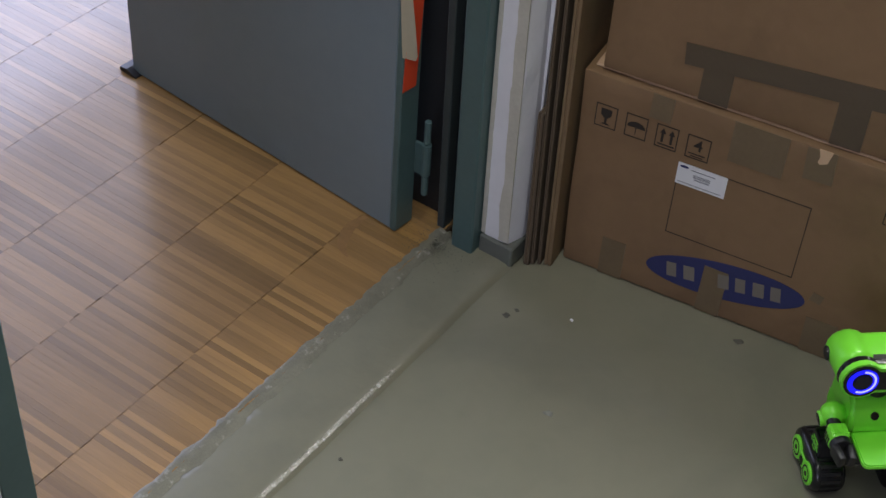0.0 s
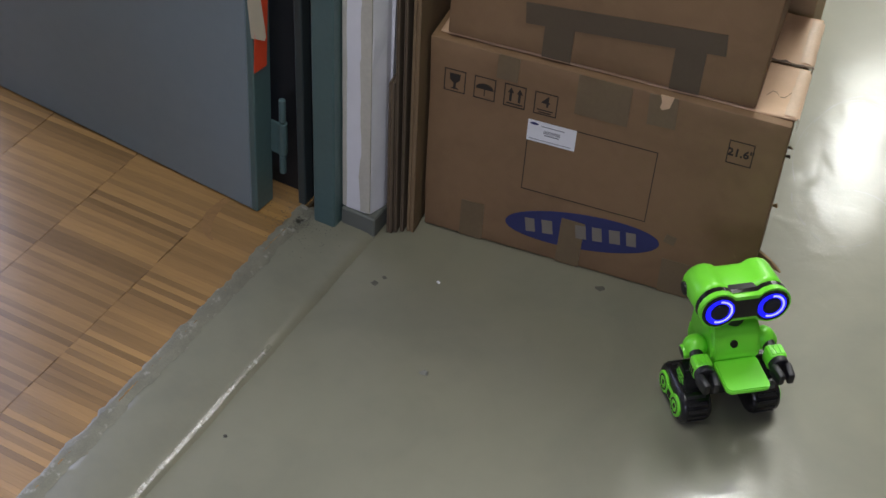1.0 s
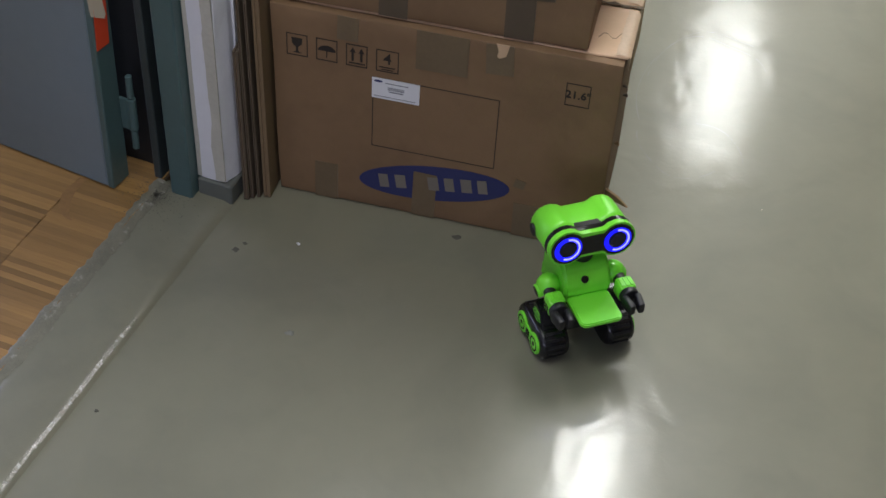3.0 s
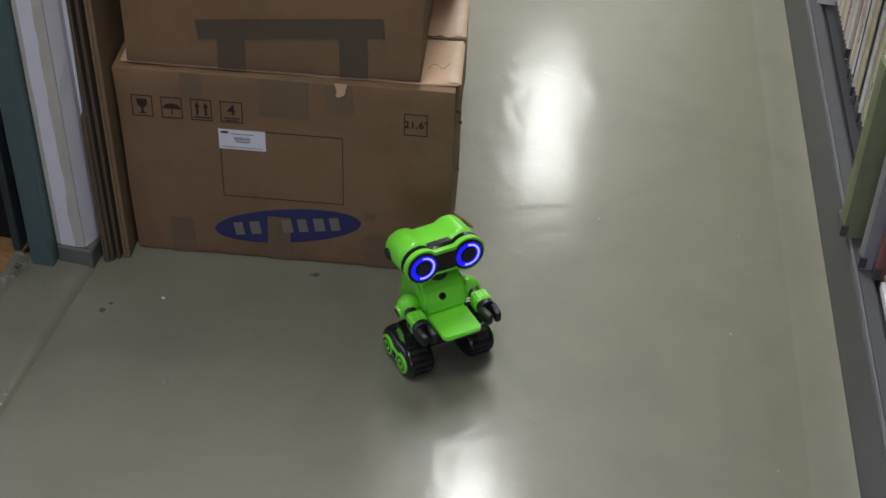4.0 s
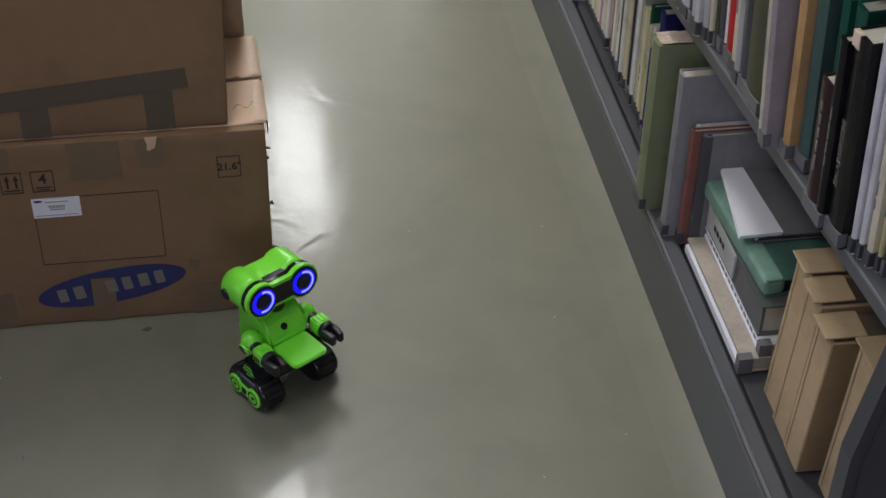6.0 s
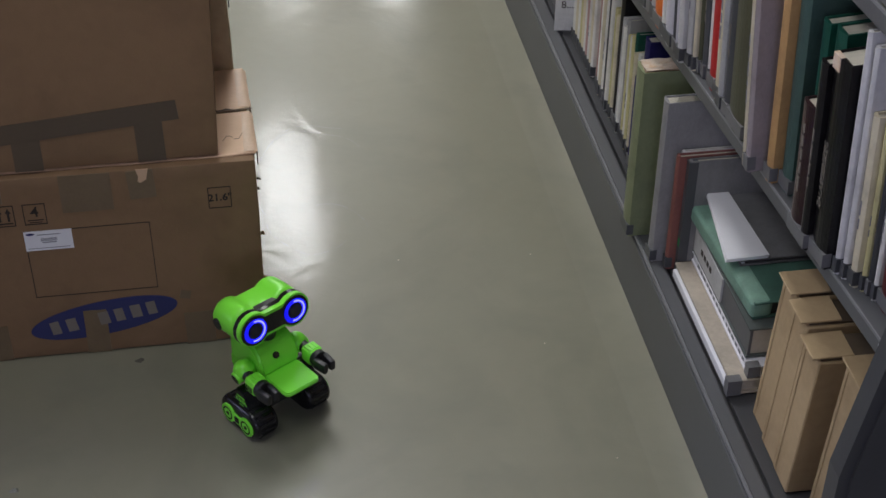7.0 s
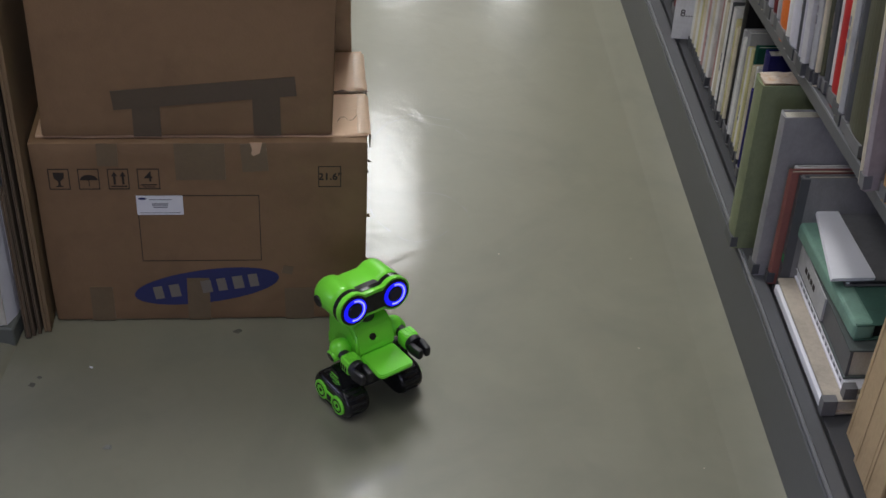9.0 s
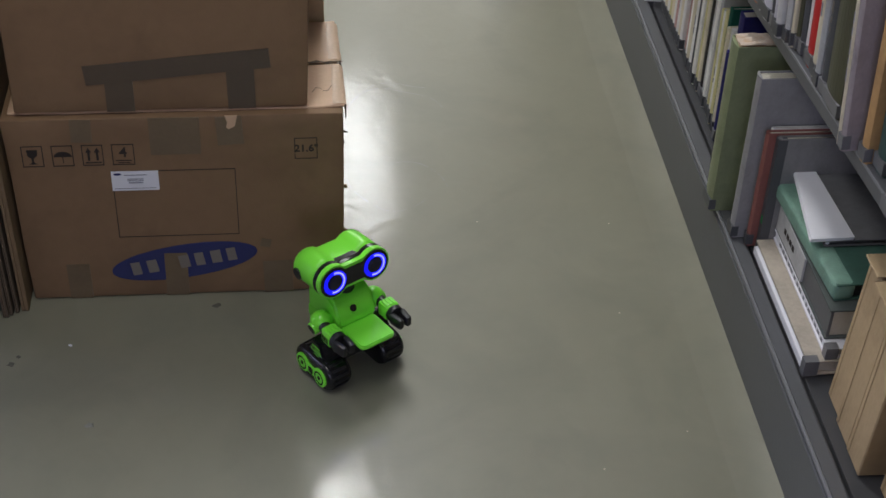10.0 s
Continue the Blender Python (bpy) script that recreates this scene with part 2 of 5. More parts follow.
def build_threshold():
    """The low painted sill between the parquet and the passage, a glint painted along its rounded worn lip."""
    t = tagged(new("threshold"), "painted concrete door sill with a pale glint coloured onto its worn lip", "threshold", kind="structure")
    t.matrix_world = DOOR
    bm = bmesh.new()
    rows = []
    n = 90
    for i in range(n + 1):
        y = -1.5 + 1.53 * i / n
        w = 0.006 * noise.noise((y * 9, 0, 0)) + 0.004 * noise.noise((y * 31, 5, 0))
        w2 = 0.003 * noise.noise((y * 7, 9, 0))
        prof = [(-0.006 + w * 1.6, -0.004), (0.004 + w, 0.006), (0.03 + w * 0.5, 0.0085), (0.08, 0.009), (0.118 + w2, 0.0088), (0.130 + w2, 0.0075), (0.138 + w2, 0.004), (0.146 + w2, -0.003)]
        rows.append([bm.verts.new((x, y, z)) for x, z in prof])
    for a, c in zip(rows, rows[1:]):
        for j in range(len(a) - 1):
            bm.faces.new((a[j], a[j + 1], c[j + 1], c[j]))
    part("sill", bm, M["threshold"], t, smooth=True)
    # highlight along the worn lip, put into the colour as pale patches
    for name, xs, y0, y1, mm in (("worn_lip", ((0.1295, 0.0080), (0.1330, 0.0071), (0.1370, 0.0052)), -1.1, -0.30, M["worn_lip"]),):
        bm = bmesh.new()
        rows = []
        n = 120
        for i in range(n + 1):
            y = y0 + (y1 - y0) * i / n
            w = 0.006 * noise.noise((y * 9, 0, 0)) + 0.004 * noise.noise((y * 31, 5, 0)) if xs[0][0] < 0.1 else 0.003 * noise.noise((y * 7, 9, 0))
            rows.append([bm.verts.new((x + w, y, z + 0.0007)) for x, z in xs])
        for a, c in zip(rows, rows[1:]):
            for k in range(2):
                bm.faces.new((a[k], a[k + 1], c[k + 1], c[k]))
        part(name, bm, mm, t, "pale glint coloured onto the worn lip", smooth=True)


def build_worn_border():
    """Flaked paint and dirt where the sill meets the parquet."""
    bm = bmesh.new()
    prev = None
    for i in range(261):
        y = -1.45 + 1.47 * i / 260
        a = -0.010 + 0.010 * noise.noise((y * 21, 4, 0)) + 0.005 * noise.noise((y * 80, 1, 3))
        c = 0.008 + 0.009 * noise.noise((y * 17, 7, 2)) + 0.005 * noise.noise((y * 70, 2, 9))
        line = [bm.verts.new((a, y, 0.0122)), bm.verts.new((a + 0.004, y, 0.0138)), bm.verts.new((c, y, 0.0112)), bm.verts.new((c + 0.012, y, 0.0080))]
        if prev:
            for k in range(3):
                bm.faces.new((prev[k], line[k], line[k + 1], prev[k + 1]))
        prev = line
    ob = part("worn_border", bm, M["worn_edge"], smooth=True)
    ob.matrix_world = DOOR
    tagged(ob, "flaked grey paint edge along the parquet, dirty and rubbed", "threshold", kind="structure")


build_threshold()
build_worn_border()


def wall(name, dims, material, label, m=None):
    bm = bmesh.new()
    add_box(bm, *dims)
    ob = part(name, bm, material)
    if m is not None:
        ob.matrix_world = m
    return tagged(ob, label, "wall", kind="structure")


CEIL = 2.56
wall("wall_west", (-0.22, -0.064, -0.02, 12.0, 0, CEIL), M["plaster"], "white plastered passage wall behind the cardboard boxes")
wall("wall_doorway_south", (-0.02, 0.068, -4.6, -1.0055, 0, CEIL), M["plaster"], "white plastered wall beside the doorway", DOOR)
wall("wall_doorway_reveal", (-0.02, 0.0515, -1.0052, -0.957, 0, 2.0), M["plaster"], "white plastered reveal of the doorway", DOOR)
wall("wall_doorway_lintel", (-0.02, 0.068, -1.005, 0.06, 2.061, CEIL), M["plaster"], "white plastered wall above the doorway", DOOR)
wall("wall_north", (-0.3, 3.2, 12.0, 12.15, 0, CEIL), M["wall"], "plain far wall of the passage")
wall("wall_south_low", (-1.2, 3.2, -5.15, -5.0, 0, 0.9), M["wall"], "plain wall below the passage window")
wall("wall_south_high", (-1.2, 3.2, -5.15, -5.0, 2.2, CEIL), M["wall"], "plain wall above the passage window")
wall("wall_south_west", (-1.2, -0.4, -5.15, -5.0, 0.9, 2.2), M["wall"], "plain wall beside the passage window")
wall("wall_south_east", (1.1, 3.2, -5.15, -5.0, 0.9, 2.2), M["wall"], "plain wall beside the passage window")
area_lamp("passage_daylight", pose(0.35, -5.05, 1.55, 90, 0, 0), 1.5, 1.3, BACK_WINDOW_W, BACK_WINDOW_COLOR)
wall("wall_east", (3.2, 3.35, -5.15, 12.15, 0, CEIL), M["wall"], "plain wall behind the book stacks")
wall("ceiling", (-1.2, 3.35, -5.15, 12.15, CEIL, CEIL + 0.1), M["ceiling"], "plain pale ceiling")
# parquet room
wall("room_wall_north", (-3.4, -0.02, 2.7, 2.85, 0, CEIL), M["wall"], "plain wall of the parquet room", DOOR)
wall("room_wall_south", (-3.4, -0.02, -4.75, -4.6, 0, CEIL), M["wall"], "plain wall of the parquet room", DOOR)
wall("room_wall_east", (-0.16, -0.02, 0.10, 2.85, 0, CEIL), M["wall"], "plain wall of the parquet room behind the door", DOOR)
wall("room_ceiling", (-3.4, -0.0, -4.75, 2.85, CEIL, CEIL + 0.1), M["ceiling"], "plain ceiling of the parquet room", DOOR)
wall("room_wall_west_low", (-3.4, -3.25, -4.75, 2.85, 0, 0.8), M["wall"], "plain wall below the window", DOOR)
wall("room_wall_west_high", (-3.4, -3.25, -4.75, 2.85, 2.40, CEIL), M["wall"], "plain wall above the window", DOOR)
wall("room_wall_west_side", (-3.4, -3.25, -4.75, -0.4, 0.8, 2.40), M["wall"], "plain wall beside the window", DOOR)
area_lamp("window_daylight", DOOR @ pose(-3.3, 1.15, 1.60, 0, -90, 0), 1.55, 3.05, WINDOW_W, WINDOW_COLOR)


def build_jamb():
    """Steel door frame with its rebate, in teal paint."""
    f = tagged(new("door_frame"), "teal painted steel door frame, chipped and dusty at its foot", "door frame", kind="structure")
    f.matrix_world = DOOR @ LEAN
    for y0, flip, x0 in ((0.0, 1, 0.030), (-0.955, -1, 0.052)):
        bm = bmesh.new()
        add_box(bm, x0, 0.073, min(y0, y0 + flip * 0.05), max(y0, y0 + flip * 0.05), 0.004, 2.06, 0.003)
        part("jamb", bm, M["teal"], f)
        if flip < 0:
            continue
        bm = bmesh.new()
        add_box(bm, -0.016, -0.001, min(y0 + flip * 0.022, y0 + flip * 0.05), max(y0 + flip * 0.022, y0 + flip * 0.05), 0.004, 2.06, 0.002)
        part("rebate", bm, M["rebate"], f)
        # added black slab: stands for the shade between leaf and frame
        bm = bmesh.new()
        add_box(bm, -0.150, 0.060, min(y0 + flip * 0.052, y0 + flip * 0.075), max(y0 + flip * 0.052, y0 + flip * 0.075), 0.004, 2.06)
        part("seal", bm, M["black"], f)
    boxed("head", (0.030, 0.073, -0.955, 0.0, 2.01, 2.06), M["teal"], f)
    # plastered nib beyond the frame, with a ragged edge and a grey base
    bm = bmesh.new()
    rows = []
    for i in range(61):
        z = 0.043 + i * 0.05
        w = 0.0035 * noise.noise((z * 14, 3, 1)) + 0.002 * noise.noise((z * 50, 3, 7))
        w2 = 0.002 * noise.noise((z * 11, 8, 1))
        rows.append([bm.verts.new(p + (z,)) for p in ((0.074, 0.050), (0.074, 0.030 + w2), (0.083, 0.026 + w2), (0.118 + w, 0.026), (0.130 + w, 0.030), (0.139, 0.060), (0.139, 0.08))])
    for a, c in zip(rows, rows[1:]):
        for j in range(len(a) - 1):
            bm.faces.new((a[j], a[j + 1], c[j + 1], c[j]))
    edge = bmesh.new()
    for side in (0, 1):
        prev = None
        for i in range(241):
            z = 0.046 + i * 0.0125
            w = 0.0035 * noise.noise((z * 13, 5 + side, 2)) + 0.0022 * noise.noise((z * 60, 9, side))
            xs = (0.1105 + w, 0.1300) if side else (0.0755, 0.0830 + 0.4 * w)
            line = [edge.verts.new((xs[0], 0.0245, z)), edge.verts.new((xs[1], 0.0245, z)), edge.verts.new((xs[1], 0.0270, z)), edge.verts.new((xs[0], 0.0270, z))]
            if prev:
                for k in range(3):
                    edge.faces.new((prev[k], line[k], line[k + 1], prev[k + 1]))
                edge.faces.new((prev[3], line[3], line[0], prev[0]))
            prev = line
    nib = part("wall_nib", bm, M["plaster"])
    part("plaster_edge", edge, M["putty"], nib, "ragged cream filler along the corner")
    nib.matrix_world = DOOR @ LEAN
    tagged(nib, "white plaster wall edge with chipped corner", "wall", kind="structure")
    bm = bmesh.new()
    add_box(bm, 0.074, 0.142, 0.020, 0.08, 0.001, 0.044, 0.003)
    b = part("baseboard", bm, M["base"])
    b.matrix_world = DOOR
    tagged(b, "grey painted base strip at the wall foot", "baseboard", kind="structure")
    # grime where the frame meets the floor
    rng = random.Random(8)
    bm = bmesh.new()
    for k in range(900):
        a, r = rng.uniform(0, 6.28), abs(rng.gauss(0, 0.034))
        x, y = 0.012 + r * math.cos(a) * 1.2, -0.012 + r * math.sin(a) * 1.2 - 0.01
        s = rng.uniform(0.0003, 0.0013)
        bm.faces.new([bm.verts.new((x + s * math.cos(b2) * rng.uniform(0.5, 1.3), y + s * math.sin(b2) * rng.uniform(0.5, 1.3), 0.0125)) for b2 in (0, 1.2, 2.4, 3.6, 4.9)])
    g = part("floor_grime", bm, M["dirt"])
    g.matrix_world = DOOR
    tagged(g, "dark gritty dust gathered at the door frame's foot", "dirt", kind="stuff")


build_jamb()


def build_door():
    near, far = Vector((-0.278, -0.107, 0)), Vector((-0.942, 0.040, 0))
    yaw = math.degrees(math.atan2(far.y - near.y, far.x - near.x))
    t = thing("door", Matrix.Translation(near) @ pose(0, 0, 0, 0, 0, yaw), "dark grey door leaf with teal edge standing open", "door", kind="structure")
    ln = (far - near).length
    boxed("leaf", (0.012, ln, -0.044, 0.0, 0.0145, 2.03), M["door"], t, bevel=0.002)
    boxed("edge_strip", (-0.002, 0.0115, -0.046, 0.001, 0.0145, 2.03), M["teal"], t, "teal painted edge strip", bevel=0.002)
    # hinge with its knuckles on the edge
    h = boxed("hinge", (-0.029, -0.0025, -0.046, -0.040, 0.128, 0.196), M["teal"], t, "teal painted steel hinge", bevel=0.002)
    for z0, zl, r in ((0.086, 0.040, 0.0060), (0.1285, 0.067, 0.0085), (0.198, 0.046, 0.0060)):
        bm = bmesh.new()
        add_cyl(bm, (-0.024, -0.047, z0 + zl / 2), (0, 0, 1), r, zl, 14, bevel=0.0015)
        part("knuckle", bm, M["teal"], h)
    # rubber wedge holding the leaf open
    w = thing("door_stop", Matrix.Translation(far) @ pose(0, 0, 0, 0, 0, yaw), "small dark rubber wedge under the open door", "door stop")
    bm = bmesh.new()
    add_prism(bm, [(-0.022, 0.003), (0.022, 0.003), (0.022, 0.012), (0.004, 0.014), (-0.022, 0.006)], 0.032, pose(0, -0.018, 0.0095))
    part("wedge", bm, M["rsatin"], w)
    # strip of orange tape with a folded paper tag
    o = thing("orange_tape", Matrix.Translation(near) @ pose(0, 0, 0, 0, 0, yaw), "orange-red tape strip with a beige paper tag on the door edge", "tape")
    bm = bmesh.new()
    add_box(bm, -0.0036, -0.0024, -0.038, -0.005, 0.315, 0.52, m=pose(0, -0.02, 0.4, 3, 0, 0) @ pose(0, 0.02, -0.4))
    part("strip", bm, M["orange"], o)
    bm = bmesh.new()
    add_prism(bm, [(-0.014, 0.385), (0.010, 0.372), (0.013, 0.380), (0.006, 0.44), (-0.010, 0.56), (-0.026, 0.56)], 0.002, pose(-0.0065, -0.012, 0, 0, 0, -112))
    part("paper_tag", bm, M["beige"], o, "folded beige paper tag")


build_door()


# ---- lamps on the ceiling ----
def build_tubes():
    for x, y, share, wide in TUBES:
        t = thing("ceiling_light", pose(x, y, CEIL), "long white fluorescent ceiling light, switched on", "ceiling light", "ceiling lights")
        boxed("housing", (-wide / 2 - 0.02, wide / 2 + 0.02, -0.66, 0.66, -0.05, 0.0), M["ceiling"], t, bevel=0.004)
        area_lamp("tube_lamp", pose(x, y, CEIL - 0.056), wide, 1.25, TUBE_W * share, TUBE_COLOR)


build_tubes()


# ---- cardboard boxes ----
def plate(name, x0, x1, z0, z1, material, parent, label="", off=0.0008, rot=0.0):
    """A thin print or tape on a box's front."""
    cx, cz = (x0 + x1) / 2, (z0 + z1) / 2
    return boxed(name, (x0 - cx, x1 - cx, -off, 0.0002, z0 - cz, z1 - cz), material, parent, label, m=pose(cx, 0, cz, 0, rot, 0))


def outline_rect(name, x0, x1, z0, z1, w, material, parent, off=0.0006):
    bm = bmesh.new()
    add_box(bm, x0, x1, -off, 0.0001, z0, z0 + w)
    add_box(bm, x0, x1, -off, 0.0001, z1 - w, z1)
    add_box(bm, x0, x0 + w, -off, 0.0001, z0 + w, z1 - w)
    add_box(bm, x1 - w, x1, -off, 0.0001, z0 + w, z1 - w)
    return part(name, bm, material, parent)


def carton_shell(bm, w, d, h, dent=0.003, seed=0, cuts=14):
    """A box with slightly bulged, dented faces and soft edges."""
    add_box(bm, 0, w, 0, d, 0, h, 0.004, seg=2)
    long_edges = [e for e in bm.edges if e.calc_length() > 0.05]
    bmesh.ops.subdivide_edges(bm, edges=long_edges, cuts=cuts, use_grid_fill=True)
    for v in bm.verts:
        p = v.co
        n = Vector((noise.noise((p.x * 5 + seed, p.y * 5, p.z * 5)), noise.noise((p.x * 5, p.y * 5 + seed + 9, p.z * 5)), noise.noise((p.x * 5, p.y * 5, p.z * 5 + seed + 4))))
        if p.z < 0.02:
            n.z = max(n.z, 0) * 0.3
        if p.y < 0.01:
            n.y *= 0.15
        v.co = p + n * dent


def build_lower_carton():
    t = thing("cardboard_box", pose(0, 0, 0.002), "large brown cardboard box with printed blue oval on the floor", "cardboard box", "cardboard boxes")
    w, d, h = 0.583, 0.315, 0.400
    bm = bmesh.new()
    carton_shell(bm, w, d, h, 0.002, 1)
    for v in bm.verts:
        v.co.x -= 0.010 * (v.co.z / h) * (1 - v.co.x / w) + 0.025 * max(v.co.y, 0) * v.co.x / w
    part("carton", bm, M["card"], t, smooth=True)
    # top flaps meet at a seam
    for y0, y1 in ((0.017, 0.158), (0.166, d + 0.002)):
        bm = bmesh.new()
        add_box(bm, 0.002, w + 0.004, y0, y1, h - 0.001, h + 0.0035, 0.0015)
        bmesh.ops.subdivide_edges(bm, edges=[e for e in bm.edges if e.calc_length() > 0.1], cuts=12, use_grid_fill=True)
        for v in bm.verts:
            v.co.z += 0.0025 * noise.noise((v.co.x * 12, v.co.y * 12, 3 + y0)) + (0.002 if v.co.x > 0.55 else 0)
            v.co.x += (0.002 * noise.noise((v.co.x * 3, v.co.y * 25, 1)) if v.co.x > 0.5 else 0) - 0.025 * v.co.y * v.co.x / w
        part("top_flap", bm, M["card_pale_lit"], t, "top flap coloured paler for the light on it")
    bm = bmesh.new()
    pts = [Vector((0.53 + 0.05 * i / 7, 0.060 + 0.012 * math.sin(i * 1.3) + 0.004 * i, h + 0.0062)) for i in range(8)]
    prev = None
    for p in pts:
        pair = (bm.verts.new(p + Vector((0.0002, -0.0008, 0))), bm.verts.new(p + Vector((-0.0002, 0.0008, 0))))
        if prev:
            bm.faces.new((prev[0], pair[0], pair[1], prev[1]))
        prev = pair
    part("crease", bm, M["ink"], t)
    # dark strip for the shade in the torn gap, glossy tape over the edge
    bm = bmesh.new()
    prev = None
    for i in range(31):
        x = 0.49 + 0.0985 * i / 30
        a = 0.1625 + 0.004 * noise.noise((x * 60, 1, 5))
        wd = 0.0032 + 0.003 * noise.noise((x * 90, 7, 2))
        pair = [bm.verts.new((x, a - wd, h + 0.0068)), bm.verts.new((x, a + wd, h + 0.0068))]
        if prev:
            bm.faces.new((prev[0], pair[0], pair[1], prev[1]))
        prev = pair
    part("torn_seam", bm, M["card_dark"], t, "dark strip for the shade in the torn seam")
    for y0, y1, x0 in ((0.020, 0.150, 0.566), (0.172, 0.305, 0.562)):
        bm = bmesh.new()
        prev = None
        for i in range(15):
            y = y0 + (y1 - y0) * i / 14
            e = 0.0025 * noise.noise((y * 40, 2, 9))
            line = [bm.verts.new(p) for p in ((x0 + 2 * e, y, h + 0.0072), (0.583 - 0.025 * y, y, h + 0.0078 + 0.4 * e), (0.5905 + e - 0.025 * y, y, h + 0.004), (0.589 + e - 0.025 * y, y, h - 0.030 + 2 * e))]
            if prev:
                for j in range(3):
                    bm.faces.new((prev[j], line[j], line[j + 1], prev[j + 1]))
            prev = line
        part("edge_tape", bm, M["clear"], t, "glossy clear tape over the edge", smooth=True)
    # four handling marks
    for x0, x1 in ((0.019, 0.056), (0.071, 0.108), (0.123, 0.160), (0.175, 0.214)):
        outline_rect("mark_frame", x0, x1, 0.302, 0.346, 0.0016, M["ink"], t)
    bm = bmesh.new()
    add_prism(bm, [(0.028, 0.338), (0.047, 0.338), (0.046, 0.326), (0.0395, 0.320), (0.0395, 0.311), (0.045, 0.308), (0.030, 0.308), (0.0355, 0.311), (0.0355, 0.320), (0.029, 0.326)], 0.0009, pose(0, -0.0008, 0))
    part("glass_mark", bm, M["ink"], t)
    bm = bmesh.new()
    arc = [(0.0895 + 0.0155 * math.cos(a), 0.322 + 0.011 * math.sin(a)) for a in [math.pi * i / 10 for i in range(11)]]
    add_prism(bm, arc, 0.0009, pose(0, -0.0008, 0))
    add_box(bm, 0.0888, 0.0902, -0.0008, 0.0001, 0.309, 0.3215)
    part("umbrella_mark", bm, M["ink"], t)
    bm = bmesh.new()
    for cx in (0.1345, 0.1495):
        add_prism(bm, [(cx - 0.002, 0.313), (cx + 0.002, 0.313), (cx + 0.002, 0.330), (cx + 0.005, 0.330), (cx, 0.340), (cx - 0.005, 0.330), (cx - 0.002, 0.330)], 0.0009, pose(0, -0.0008, 0))
    add_box(bm, 0.128, 0.156, -0.0008, 0.0001, 0.3075, 0.3095)
    part("arrow_mark", bm, M["ink"], t)
    lettering("stacking_number", "4", 0.030, M["ink"], t, pose(0.1945, -0.0004, 0.328, 90, 0, 0), bold=0.0002)
    bm = bmesh.new()
    add_box(bm, 0.181, 0.208, -0.0007, 0.0001, 0.3105, 0.3122)
    add_box(bm, 0.184, 0.205, -0.0007, 0.0001, 0.3060, 0.3074)
    part("stacking_bars", bm, M["ink"], t)
    outline_rect("size_frame", 0.4955, 0.5365, 0.305, 0.350, 0.0016, M["ink"], t)
    lettering("size_text", '21.6"', 0.0205, M["ink"], t, pose(0.5165, -0.0004, 0.327, 90, 0, 0), bold=0.0005)
    outline_rect("print_frame", 0.170, 0.389, 0.140, 0.288, 0.0014, M["ink"], t)
    outline_rect("recycle_frame", 0.492, 0.531, 0.030, 0.076, 0.0012, M["ink"], t)
    bm = bmesh.new()
    rng = random.Random(2)
    for k in range(9):
        x, z = 0.498 + (k % 3) * 0.0105, 0.037 + (k // 3) * 0.012
        add_box(bm, x, x + rng.uniform(0.005, 0.008), -0.0006, 0.0001, z, z + 0.0025)
    part("recycle_bars", bm, M["ink"], t)
    # white label with bars
    lab = plate("label", 0.169, 0.252, 0.246, 0.288, M["paper"], t, "white paper label", 0.0012)
    bm = bmesh.new()
    for k in range(16):
        add_box(bm, 0.197 + 0.0018 * k, 0.1981 + 0.0018 * k, -0.0017, -0.0011, 0.266, 0.2725)
    add_box(bm, 0.199, 0.224, -0.0017, -0.0011, 0.262, 0.2640)
    add_box(bm, 0.192, 0.232, -0.0017, -0.0011, 0.279, 0.2805)
    add_box(bm, 0.173, 0.246, -0.0017, -0.0011, 0.2505, 0.2515)
    part("label_bars", bm, M["grey_ink"], lab)
    bm = bmesh.new()
    add_prism(bm, [(0.180 + 0.0075 * math.cos(a), 0.282 + 0.0024 * math.sin(a)) for a in [2 * math.pi * i / 16 for i in range(16)]], 0.0006, pose(0, -0.0017, 0))
    part("label_oval", bm, M["blue"], lab)
    # tilted blue oval with pale letter-like bars
    ov = pose(0.2845, -0.0008, 0.080, 0, -9.0, 0)
    bm = bmesh.new()
    add_prism(bm, [(0.137 * math.cos(a), 0.0385 * math.sin(a)) for a in [2 * math.pi * i / 48 for i in range(48)]], 0.0009, ov)
    oval = part("blue_oval", bm, M["blue"], t, "printed blue oval with pale blocks")
    for k in (0, 1, 3, 4, 5, 6):
        x = -0.100 + k * 0.0300
        bm = bmesh.new()
        add_box(bm, x, x + 0.017 + 0.002 * (k % 2), 0, 0.0008, -0.0145, 0.0145, m=ov @ pose(0, -0.0006, 0, 0, 9, 0) @ pose(0, 0, 0, 0, -9, 0))
        part("pale_block", bm, M["pale"], oval)
    # tapes
    for x0, x1, z0, z1, r in ((0.067, 0.109, 0.0, 0.080, 0), (0.247, 0.289, 0.0, 0.100, 1), (0.430, 0.484, 0.0, 0.074, -1), (0.108, 0.144, 0.352, 0.399, 2),
                              (0.243, 0.331, 0.322, 0.399, 0), (0.360, 0.406, 0.340, 0.399, -3)):
        plate("tape", x0, x1, z0, z1, M["tape_green"], t, "brownish packing tape", 0.0013, r)
    # torn bit of translucent tape, drawn in the pale board colour
    bm = bmesh.new()
    add_prism(bm, [(0.378, 0.378), (0.382, 0.374), (0.393, 0.380), (0.398, 0.402), (0.376, 0.402), (0.380, 0.388)], 0.0015, pose(0, -0.0035, 0))
    part("torn_paper", bm, M["card_pale_lit"], t, "torn scrap of pale tape")
    plate("scuff", 0.427, 0.446, 0.108, 0.126, M["tape_green"], t, "", 0.0007, 12)
